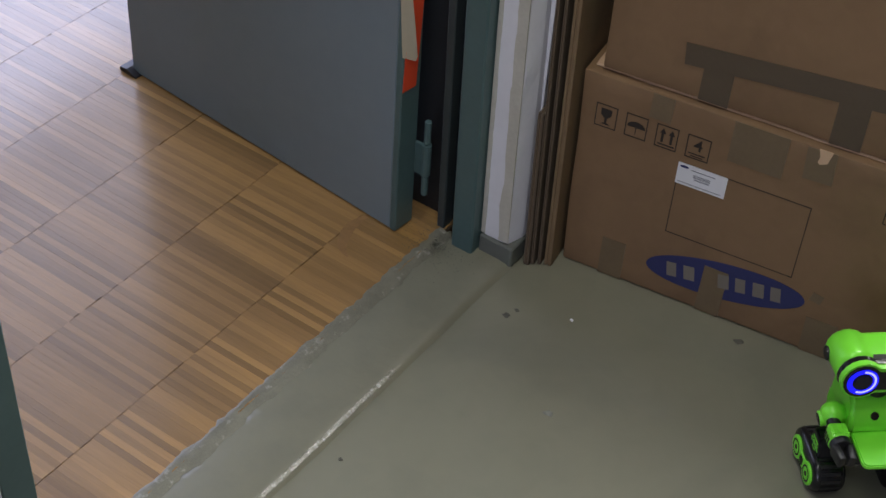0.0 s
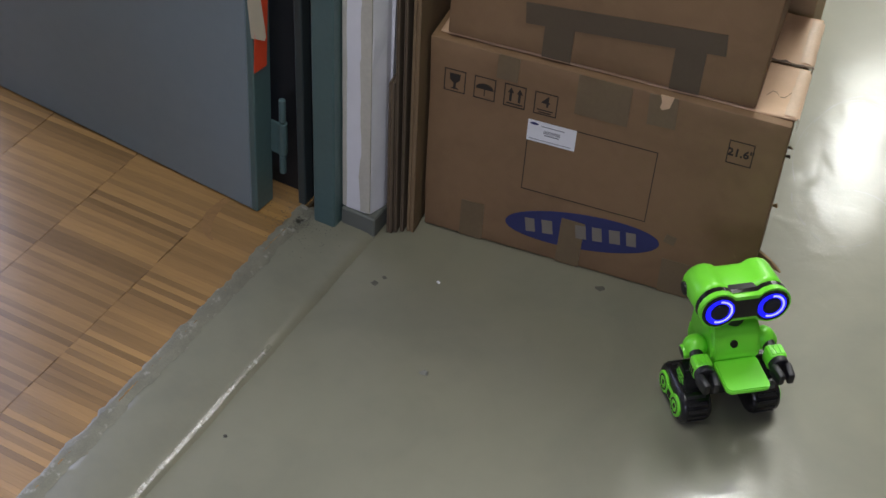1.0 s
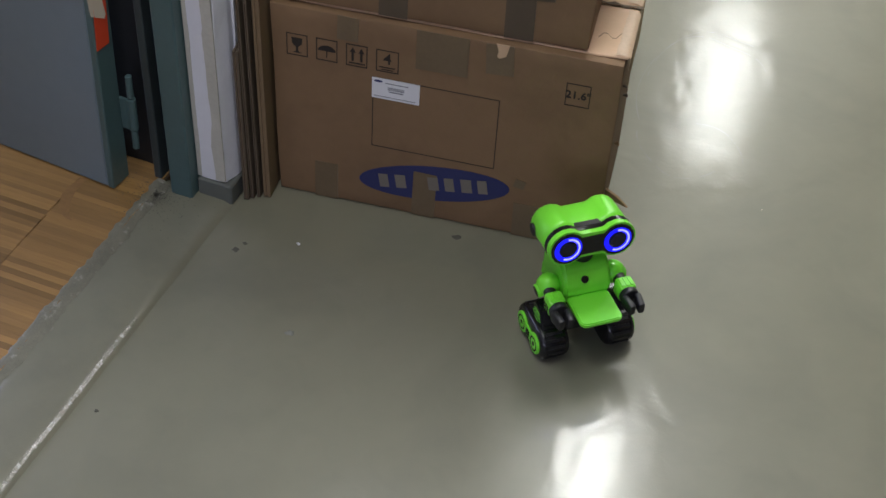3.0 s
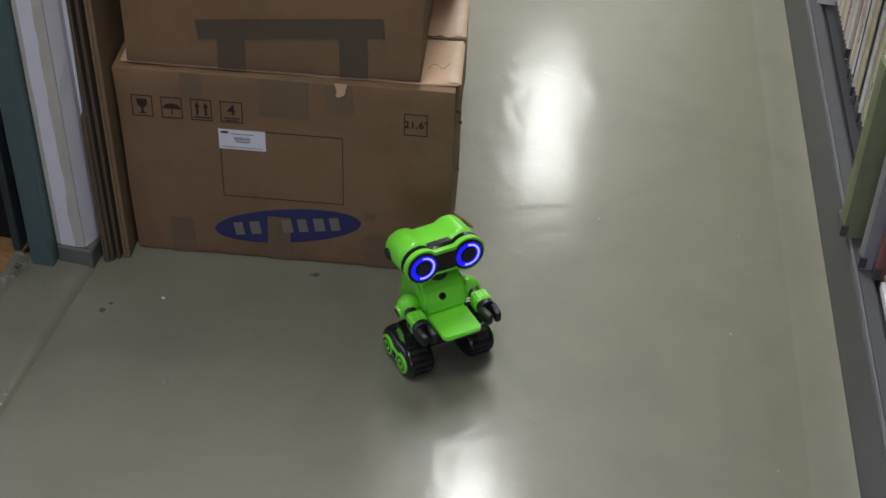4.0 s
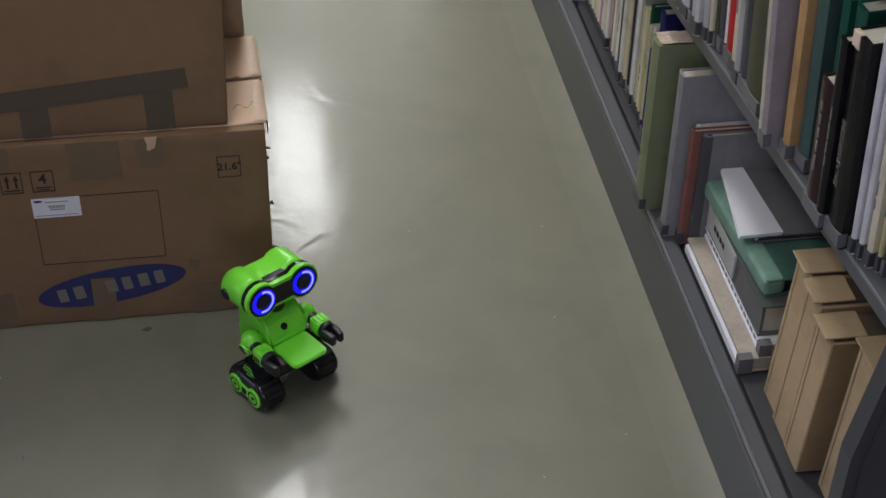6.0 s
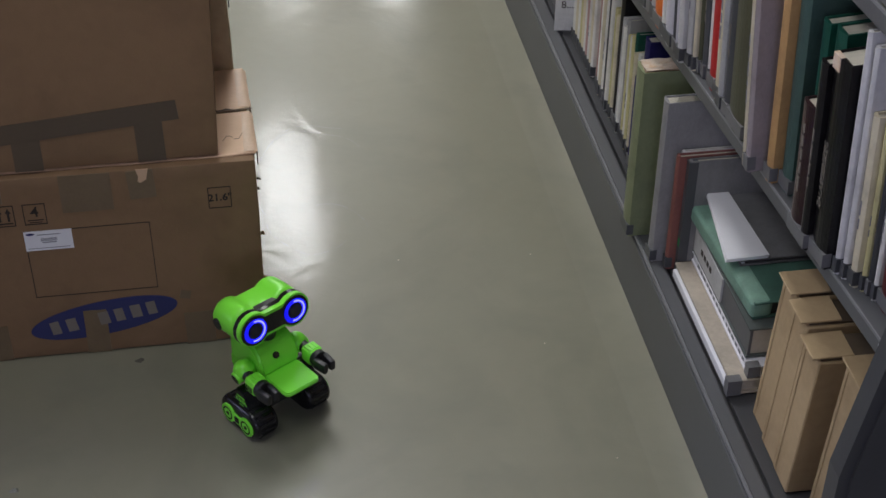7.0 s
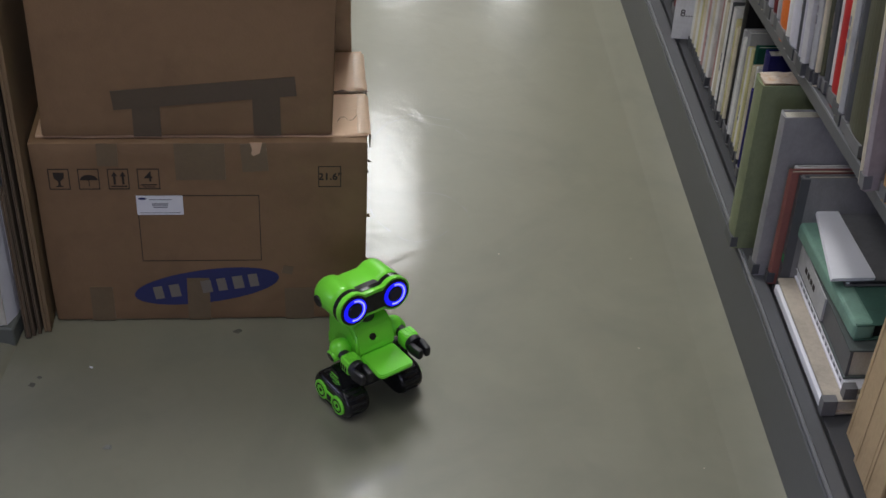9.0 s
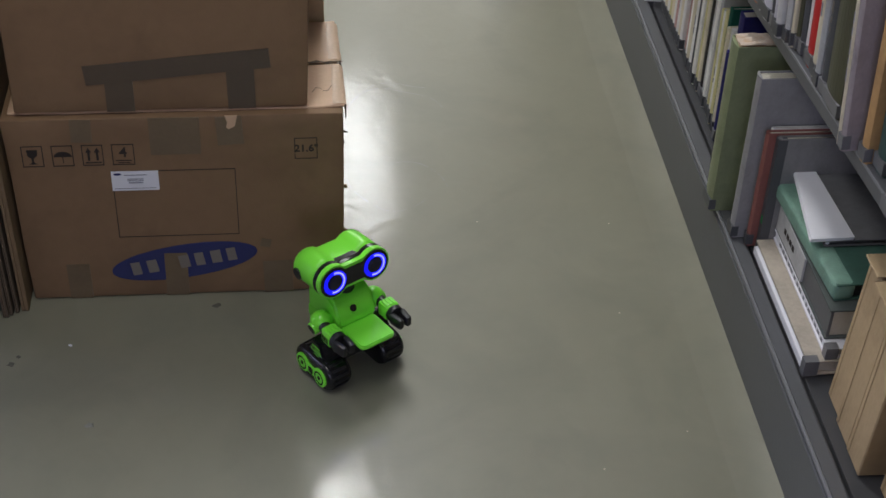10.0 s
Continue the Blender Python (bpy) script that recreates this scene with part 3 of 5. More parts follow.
    # torn side flaps by the far edge
    for outline, thick, m, mm in (([(-0.004, 0.0), (0.042, -0.006), (0.020, 0.012), (-0.004, 0.022)], 0.004, pose(0.584, 0.022, 0.108, 14, 8, -8), "card_light"),
                                  ([(-0.004, 0.0), (0.012, 0.004), (0.016, 0.030), (0.006, 0.044), (-0.004, 0.040)], 0.004, pose(0.584, 0.014, 0.050, 6, 4, -20), "card_pale_lit"),
                                  ([(-0.003, 0.0), (0.008, 0.002), (0.004, 0.010)], 0.003, pose(0.583, 0.060, 0.195, 0, 10, -20), "card_light"),
                                  ([(-0.003, 0.0), (0.009, 0.001), (0.005, 0.007)], 0.003, pose(0.581, 0.110, 0.262, 0, 20, 10), "card_dark"),
                                  ([(-0.003, 0.0), (0.009, 0.001), (0.003, 0.005)], 0.003, pose(0.583, 0.035, 0.335, 0, 0, -10), "card_dark")):
        bm = bmesh.new()
        add_prism(bm, outline, thick, m)
        part("torn_flap", bm, M[mm], t, "torn cardboard flap")


build_lower_carton()


def build_upper_carton():
    t = thing("cardboard_box", pose(0.016, 0.009, 0.409, 0, 0, 0.6), "brown cardboard box with brown tape, stacked on a lower box", "cardboard box", "cardboard boxes")
    bm = bmesh.new()
    carton_shell(bm, 0.505, 0.285, 0.372, 0.003, 17)
    for v in bm.verts:
        v.co.x += 0.013 * (v.co.z / 0.372) * v.co.x / 0.505
    part("carton", bm, M["card"], t, smooth=True)
    plate("tape", 0.126, 0.443, 0.068, 0.106, M["tape"], t, "broad brown packing tape", 0.0016, -4.8)
    plate("tape", 0.159, 0.207, 0.0, 0.072, M["tape"], t, "broad brown packing tape", 0.0012, 0.5)
    plate("tape", 0.367, 0.415, 0.0, 0.086, M["tape"], t, "broad brown packing tape", 0.0012, -0.5)
    plate("tape", 0.228, 0.268, 0.345, 0.37, M["tape_green"], t, "brownish packing tape", 0.0012, 1)
    # lit top of the box, carried by the paler board colour
    for y0, y1 in ((-0.001, 0.140), (0.146, 0.286)):
        boxed("top_flap", (0.002, 0.514, y0, y1, 0.372, 0.377), M["card_pale_lit"], t, "top flap coloured paler for the light on it", bevel=0.0015)


build_upper_carton()


def build_back_carton():
    t = thing("cardboard_box", pose(-0.01, 0.335, 0.002, 0, 0, -0.5), "tall brown cardboard box with black marks behind the stack, lit tone in its colour", "cardboard box", "cardboard boxes")
    bm = bmesh.new()
    carton_shell(bm, 0.570, 0.33, 0.86, 0.003, 31)
    # archive board here: its paler colour paints the carton's lit side
    part("carton", bm, M["archive"], t, smooth=True)
    rng = random.Random(5)
    for k in range(7):
        y = 0.03 + 0.035 * k
        z = 0.50 + rng.uniform(-0.05, 0.22)
        boxed("black_mark", (0.571, 0.5735, y, y + 0.018, z, z + rng.uniform(0.02, 0.07)), M["ink"], t)


build_back_carton()


def build_flat_cartons():
    """Folded cardboard sheets leaning upright between the wall and the boxes."""
    for i, (x, y, w, h, lean, label, m) in enumerate((
            (-0.052, -0.052, 0.010, 0.325, 0.5, "short folded sheet of brown cardboard leaning upright", "card_dark"),
            (-0.041, -0.046, 0.006, 1.15, 0.8, "tall folded sheet of dark brown cardboard leaning upright", "card_dark"),
            (-0.031, -0.040, 0.006, 1.25, 0.6, "tall folded sheet of dark brown cardboard leaning upright", "card_dark"),
            (-0.0205, -0.034, 0.013, 1.20, 0.3, "thick folded sheet of tan cardboard leaning upright", "card_tan"))):
        t = thing("cardboard_sheet", pose(x, y, 0.002, 0, -lean - 0.7, 0), label, "cardboard", "folded cardboard sheets")
        for j, k in ((0.0, 0.42), (0.55, 1.0)):
            bm = bmesh.new()
            add_box(bm, w * j, w * k, 0, 0.55, 0, h, 0.0008)
            part("ply", bm, M[m], t)
        boxed("corrugation", (w * 0.42, w * 0.55, 0.002, 0.548, 0.002, h - 0.003), M["card_edge"], t)


build_flat_cartons()


# ---- book stacks ----
SX, SHELVES = 1.300, (0.165, 0.642, 1.050, 1.45, 1.85)
UPPER = pose(1.2735, 0, 0.642, 0, -3.0, 3.66) @ pose(0, 0, -0.642, 0, 0, 0)
Y_END, Y_FAR = -0.950, 3.2


def build_shelving():
    t = thing("bookshelf", pose(SX, 0, 0), "long dark grey enamelled steel bookshelf filled with books", "bookshelf")
    # plinth with a rolled front rail
    boxed("plinth", (-0.012, 0.40, Y_END, Y_FAR, 0.0, 0.150), M["steel"], t, bevel=0.002)
    boxed("rail", (-0.010, 0.020, Y_END, Y_FAR, 0.151, 0.1665), M["steel"], t, "rolled front rail", bevel=0.004)
    boxed("rail_rim", (-0.0125, -0.0085, Y_END, Y_FAR, 0.160, 0.1675), M["rim"], t, "bright thin rim", bevel=0.001)
    boxed("shelf", (0.026, 0.36, Y_END, Y_FAR, 0.150, 0.163), M["steel_shaded"], t, bevel=0.001)
    ask = Matrix.Translation((-SX, 0, 0)) @ UPPER
    for z in SHELVES[1:]:
        boxed("shelf", (0.0, 0.32, Y_END + 0.030, 2.04, z - 0.030, z), M["steel"], t, bevel=0.002, m=ask)
        boxed("rail_rim", (-0.0012, 0.001, Y_END + 0.030, 2.04, z - 0.004, z + 0.0006), M["rim"], t, "bright thin rim", m=ask)
        boxed("shelf_label", (-0.003, -0.0015, Y_END + 0.034, Y_END + 0.058, z - 0.024, z - 0.006), M["paper"], t, "small white shelf label", m=ask)
    # back in the darker enamel, for the shade behind the books
    boxed("back", (0.36, 0.37, Y_END, Y_FAR, 0.15, 2.25), M["steel_shaded"], t)
    for y in (2.05, Y_FAR):
        boxed("upright", (0.012, 0.37, y, y + 0.029, 0.0, 2.25), M["steel"], t, bevel=0.002)
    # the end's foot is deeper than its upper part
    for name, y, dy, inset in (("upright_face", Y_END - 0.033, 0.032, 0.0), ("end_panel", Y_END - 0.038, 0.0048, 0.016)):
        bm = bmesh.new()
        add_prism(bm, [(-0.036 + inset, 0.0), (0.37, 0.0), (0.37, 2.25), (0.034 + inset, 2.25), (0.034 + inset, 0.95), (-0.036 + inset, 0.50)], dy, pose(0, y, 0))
        part(name, bm, M["steel_shaded"], t)


build_shelving()

BOOKS = 0


def book(y, thick, h, rgb, z, x=0.0, depth=0.20, lean=0.0, tilt=0.0, label_band="tin", rough=0.5, pages="pages", kind="", words=0, band_h=0.022, hollow=0.003):
    """A book on its foot, spine to the aisle; y is the spine's edge nearest the camera. lean: degrees about the shelf's depth."""
    global BOOKS
    BOOKS += 1
    name = kind or "a book"
    at = UPPER @ pose(x, y, z + 0.0005, lean, 0, tilt) if z > 0.3 else pose(SX + 0.022 + x, y, z + 0.0005, lean, 0, tilt)
    t = thing("book", at, name, "book", "books on the shelves")
    cm = cover(rgb, rough)
    bd = min(0.003, thick * 0.2)
    bm = bmesh.new()
    # rounded spine
    n = 7
    prof = [(0.004 - 0.004 * math.sin(math.pi * i / (n - 1)), thick * i / (n - 1)) for i in range(n)]
    lo = [bm.verts.new((px, py, 0)) for px, py in prof] + [bm.verts.new((0.0065, thick, 0)), bm.verts.new((0.0065, 0, 0))]
    hi = [bm.verts.new((v.co.x, v.co.y, h)) for v in lo]
    bm.faces.new(lo)
    bm.faces.new(hi[::-1])
    for i in range(len(lo)):
        j = (i + 1) % len(lo)
        bm.faces.new((lo[j], lo[i], hi[i], hi[j]))
    add_box(bm, 0.006, depth, 0, bd, 0, h, 0.0005)
    add_box(bm, 0.006, depth, thick - bd, thick, 0, h, 0.0005)
    part("cover", bm, cm, t)
    boxed("page_block", (0.0066, depth - hollow, bd + 0.0002, thick - bd - 0.0002, hollow, h - hollow), M[pages], t, "page block")
    if label_band:
        boxed("spine_label", (-0.0012, 0.012, -0.0006, thick + 0.0006, 0.004, 0.004 + band_h), M[label_band], t, "taped spine label")
    if words:
        rng = random.Random(BOOKS)
        zz = h * 0.35
        ink = M["pale"] if sum(rgb) < 0.6 else M["grey_ink"]
        for k in range(words):
            ln = rng.uniform(0.008, 0.024)
            boxed("title_bar", (-0.0009, 0.0006, thick * 0.42, thick * 0.56, zz, zz + ln), ink, t)
            zz += ln + 0.006
    return t


def tone(r, g, b):
    return (r, g, b)


WHITE, CREAM, GREYL, GREYD = (0.80, 0.79, 0.76), (0.72, 0.65, 0.48), (0.46, 0.46, 0.47), (0.085, 0.087, 0.095)
RED, DRED, ORG, TAN = (0.50, 0.03, 0.03), (0.12, 0.014, 0.018), (0.72, 0.17, 0.03), (0.50, 0.30, 0.13)
TEAL, DGREEN, OLIVE, NAVY = (0.055, 0.10, 0.09), (0.01, 0.085, 0.06), (0.075, 0.075, 0.045), (0.02, 0.018, 0.13)
BLACK, PALE, YEL, LILAC, PINK, SAGE = (0.009, 0.008, 0.009), (0.66, 0.65, 0.65), (0.68, 0.62, 0.32), (0.55, 0.54, 0.60), (0.50, 0.30, 0.28), (0.235, 0.268, 0.150)
NAMES = {WHITE: "white", CREAM: "cream", GREYL: "light grey", GREYD: "dark grey", RED: "bright red", DRED: "dark red", ORG: "orange", TAN: "tan", TEAL: "grey-teal",
         DGREEN: "dark green", OLIVE: "dark olive", NAVY: "deep blue", BLACK: "black", PALE: "pale grey", YEL: "pale yellow", LILAC: "pale lilac", PINK: "faded pink", SAGE: "sage green"}


ROWS = random.Random(77)


def row(z, spec, x=0.0):
    """Books side by side: edge nearest the camera, far edge, height, colour, how far back, words on the spine."""
    for y0, y1, h, c, back, words in spec:
        ask, yaw = ROWS.uniform(-0.5, 0.5), ROWS.uniform(-1.6, 1.6)
        t = book(y0, y1 - y0 - 0.0015, h, c, z, x + back, depth=min(0.26, 0.14 + h * 0.3), words=words, lean=ask, tilt=yaw,
                 label_band="tin_dark" if sum(c) > 1.0 else "tin",
                 kind=f"{'thin' if y1 - y0 < 0.02 else 'thick' if y1 - y0 > 0.035 else 'upright'} {NAMES[c]} book standing on the shelf, tape at its foot")


# lower shelf, beyond the tall green volume
row(SHELVES[0], [
    (0.042, 0.060, 0.235, CREAM, 0.006, 0), (0.062, 0.078, 0.24, WHITE, 0.012, 0), (0.080, 0.096, 0.215, CREAM, 0.016, 0), (0.098, 0.116, 0.235, WHITE, 0.02, 0), (0.118, 0.140, 0.225, WHITE, 0.02, 0), (0.142, 0.166, 0.262, DGREEN, 0.02, 0), (0.168, 0.192, 0.24, WHITE, 0.02, 0), (0.194, 0.224, 0.300, NAVY, 0.02, 0),
    (0.226, 0.242, 0.205, NAVY, 0.012, 0), (0.244, 0.256, 0.245, WHITE, 0.02, 0), (0.258, 0.270, 0.24, CREAM, 0.016, 0), (0.272, 0.286, 0.275, DGREEN, 0.02, 0), (0.288, 0.300, 0.26, YEL, 0.018, 0),
    (0.302, 0.320, 0.25, WHITE, 0.02, 2), (0.322, 0.334, 0.245, YEL, 0.02, 0), (0.336, 0.350, 0.27, GREYL, 0.022, 0), (0.352, 0.366, 0.25, WHITE, 0.018, 0), (0.368, 0.380, 0.26, GREYL, 0.02, 0),
    (0.382, 0.410, 0.315, BLACK, 0.022, 2), (0.412, 0.424, 0.24, CREAM, 0.02, 0), (0.426, 0.440, 0.25, YEL, 0.02, 0), (0.442, 0.456, 0.27, WHITE, 0.016, 0), (0.458, 0.472, 0.24, CREAM, 0.02, 0),
    (0.474, 0.484, 0.265, GREYD, 0.02, 0), (0.486, 0.504, 0.275, WHITE, 0.02, 2), (0.506, 0.520, 0.25, CREAM, 0.018, 0), (0.522, 0.540, 0.255, WHITE, 0.02, 0), (0.542, 0.556, 0.26, PINK, 0.022, 0),
    (0.558, 0.582, 0.315, TAN, 0.03, 1), (0.584, 0.600, 0.25, WHITE, 0.02, 0), (0.602, 0.616, 0.26, CREAM, 0.02, 0), (0.618, 0.634, 0.235, WHITE, 0.02, 2), (0.636, 0.652, 0.25, PINK, 0.02, 0),
    (0.654, 0.670, 0.24, WHITE, 0.02, 0), (0.672, 0.690, 0.25, CREAM, 0.02, 0), (0.692, 0.710, 0.26, YEL, 0.02, 0), (0.712, 0.730, 0.25, WHITE, 0.02, 0), (0.732, 0.750, 0.245, CREAM, 0.02, 0), (0.752, 0.772, 0.24, WHITE, 0.02, 0)])
rng_b = random.Random(12)
PALETTE = [WHITE, CREAM, GREYL, GREYD, ORG, TAN, TEAL, OLIVE, DRED, WHITE, LILAC, GREYL, CREAM, NAVY]


def filler(z, y0, y1, x=0.0, hmin=0.2, hmax=0.27):
    y = y0
    while y < y1:
        th = rng_b.uniform(0.016, 0.038)
        row(z, [(y, min(y + th, y1), rng_b.uniform(hmin, hmax), rng_b.choice(PALETTE), 0.02 + rng_b.uniform(-0.008, 0.008), rng_b.choice((0, 0, 2, 3)))], x)
        y += th + 0.002


filler(SHELVES[0], 0.86, 2.0)
# second shelf, from its near end
row(SHELVES[1], [
    (-0.918, -0.907, 0.28, YEL, 0.026, 0), (-0.905, -0.892, 0.27, CREAM, 0.026, 3), (-0.890, -0.862, 0.285, DRED, 0.026, 6), (-0.860, -0.824, 0.29, DRED, 0.025, 6),
    (-0.822, -0.812, 0.26, WHITE, 0.022, 3), (-0.810, -0.802, 0.25, GREYD, 0.019, 2), (-0.800, -0.791, 0.255, YEL, 0.016, 2), (-0.789, -0.772, 0.262, CREAM, 0.008, 2),
    (-0.770, -0.759, 0.350, PALE, 0.004, 0), (-0.757, -0.746, 0.365, PALE, -0.001, 0)])
row(SHELVES[1], [
    (-0.638, -0.604, 0.290, DGREEN, 0.032, 2), (-0.602, -0.578, 0.290, DGREEN, 0.024, 2), (-0.575, -0.541, 0.335, TEAL, 0.009, 0), (-0.538, -0.514, 0.375, TAN, -0.004, 0)])
row(SHELVES[1], [
    (-0.424, -0.362, 0.290, OLIVE, -0.003, 0), (-0.360, -0.338, 0.31, GREYD, 0.000, 3), (-0.336, -0.316, 0.32, GREYL, -0.002, 0), (-0.314, -0.287, 0.31, CREAM, 0.004, 3),
    (-0.285, -0.256, 0.32, RED, 0.008, 0), (-0.254, -0.243, 0.31, WHITE, 0.010, 0), (-0.241, -0.226, 0.29, GREYD, 0.007, 2), (-0.224, -0.214, 0.30, OLIVE, 0.005, 0),
    (-0.212, -0.204, 0.28, CREAM, 0.000, 0), (-0.202, -0.184, 0.30, GREYL, -0.004, 2), (-0.182, -0.164, 0.29, PALE, -0.012, 0), (-0.162, -0.150, 0.30, LILAC, -0.010, 0),
    (-0.148, -0.136, 0.29, GREYD, -0.009, 2), (-0.134, -0.098, 0.30, LILAC, -0.011, 0), (-0.096, -0.078, 0.28, WHITE, -0.009, 0), (-0.076, -0.037, 0.27, ORG, -0.007, 3),
    (-0.035, -0.018, 0.28, GREYL, -0.006, 0), (-0.016, 0.004, 0.28, DRED, -0.005, 2), (0.006, 0.026, 0.27, LILAC, -0.006, 0), (0.028, 0.040, 0.28, GREYD, -0.006, 0),
    (0.042, 0.060, 0.27, CREAM, -0.006, 0), (0.062, 0.080, 0.26, NAVY, -0.006, 2), (0.082, 0.104, 0.27, GREYL, -0.006, 0), (0.106, 0.128, 0.27, DRED, -0.006, 0), (0.130, 0.155, 0.27, GREYD, -0.006, 2)])
filler(SHELVES[1], 0.157, 2.0, -0.024)
filler(SHELVES[2], -0.90, 0.90, -0.016)


def near_books():
    z = SHELVES[1]
    # a wide folder in a clear sleeve that leans on its neighbours
    book(-0.503, 0.016, 0.300, (0.36, 0.31, 0.32), z, -0.023, 0.25, lean=-3.0, rough=0.25, label_band="tin", kind="wide grey folder in a clear sleeve leaning on its neighbour")
    book(-0.485, 0.009, 0.296, CREAM, z, -0.022, 0.25, lean=-3.0, words=5, label_band="", kind="thin cream booklet with a printed spine leaning on the shelf")
    a = book(-0.743, 0.043, 0.312, BLACK, z, -0.014, 0.21, rough=0.3, kind="thick black book with pale spine lettering on the shelf")
    lettering("title", "ZALAEGERSZEG", 0.0145, M["pale"], a, pose(-0.0006, 0.030, 0.135, 90, 0, -90) @ pose(0, 0, 0, 0, 0, 90))
    boxed("top_sticker", (-0.0014, 0.006, 0.022, 0.040, 0.292, 0.3130), M["crumpled"], a, "pale orange and white sticker")
    book(-0.697, 0.020, 0.290, BLACK, z, -0.021, 0.20, words=4, rough=0.3, kind="black book with small pale spine lettering on the shelf")
    book(-0.675, 0.033, 0.212, (0.03, 0.012, 0.014), z, -0.0205, 0.18, words=5, rough=0.3, kind="small black book with pale spine lettering on the shelf")
    # lower shelf: the tall folios at the break in the row
    z = SHELVES[0] + 0.002
    v = book(-0.008, 0.046, 0.355, SAGE, z, -0.052, 0.26, label_band="tin_dark", pages="pages_pink", kind="tall thick sage-green cloth volume, dented at its head, on the shelf")
    # crumpled paper at the head of the green volume
    bm = bmesh.new()
    bmesh.ops.create_grid(bm, x_segments=7, y_segments=7, size=0.5)
    for q in bm.verts:
        q.co = Vector((0.046 + q.co.x * 0.078, 0.023 + q.co.y * 0.040, 0.3562 + 0.006 * abs(noise.noise((q.co.x * 4.5, q.co.y * 4.5, 2)))))
    ret = bmesh.ops.extrude_face_region(bm, geom=bm.faces[:])
    for q in ret["geom"]:
        if isinstance(q, bmesh.types.BMVert):
            q.co.z += 0.0012
    part("crumpled_paper", bm, M["crumpled"], v, "crumpled pale paper at its head")
    book(-0.030, 0.012, 0.20, WHITE, z, 0.02, 0.16, label_band="", kind="thin white booklet behind the tall volumes")
    book(-0.092, 0.028, 0.342, (0.30, 0.295, 0.30), z, -0.030, 0.27, label_band="tin_dark", kind="tall grey cloth folio standing beside the green volume")
    book(-0.118, 0.014, 0.246, (0.25, 0.095, 0.08), z, -0.008, 0.23, label_band="tin_dark", kind="rust-red board folder standing beside the grey folio")
    g = book(-0.1335, 0.0125, 0.245, (0.26, 0.255, 0.255), z, 0.010, 0.24, label_band="tin_dark", kind="grey board folder with a dark cloth spine beside its neighbour")
    boxed("spine_strip", (-0.0012, 0.016, -0.0008, 0.0133, 0.028, 0.243), M["tin_dark"], g, "dark cloth spine")
    boxed("green_tag", (-0.0016, 0.006, 0.002, 0.010, 0.060, 0.076), cover((0.03, 0.30, 0.10)), g, "small green tag")
    book(-0.1045, 0.008, 0.248, WHITE, z, 0.004, 0.20, label_band="", kind="thin white booklet standing between two board folders")


near_books()


def flat_volume(name, y0, y1, z0, z1, x0, depth, spine, boards, label, yaw=0.0, pitch=0.0, pages=None, board_t=0.004):
    """A volume lying flat, its spine to the aisle."""
    ym = (y0 + y1) / 2
    t = thing(name, pose(SX + x0, ym, z0, pitch, 0, yaw), label, "book", "books on the shelves")
    hy, h = (y1 - y0) / 2, z1 - z0
    boxed("board", (0, depth, -hy, hy, 0, board_t), boards, t, bevel=0.0008)
    boxed("board", (0, depth, -hy, hy, h - board_t, h), boards, t, bevel=0.0008)
    boxed("spine", (0.003, 0.008, -hy + 0.002, hy - 0.002, board_t + 0.0002, h - board_t - 0.0002), spine, t)
    boxed("page_block", (0.0085, depth - 0.004, -hy + 0.006, hy - 0.006, board_t + 0.0002, h - board_t - 0.0002), pages or M["pages"], t)
    return t


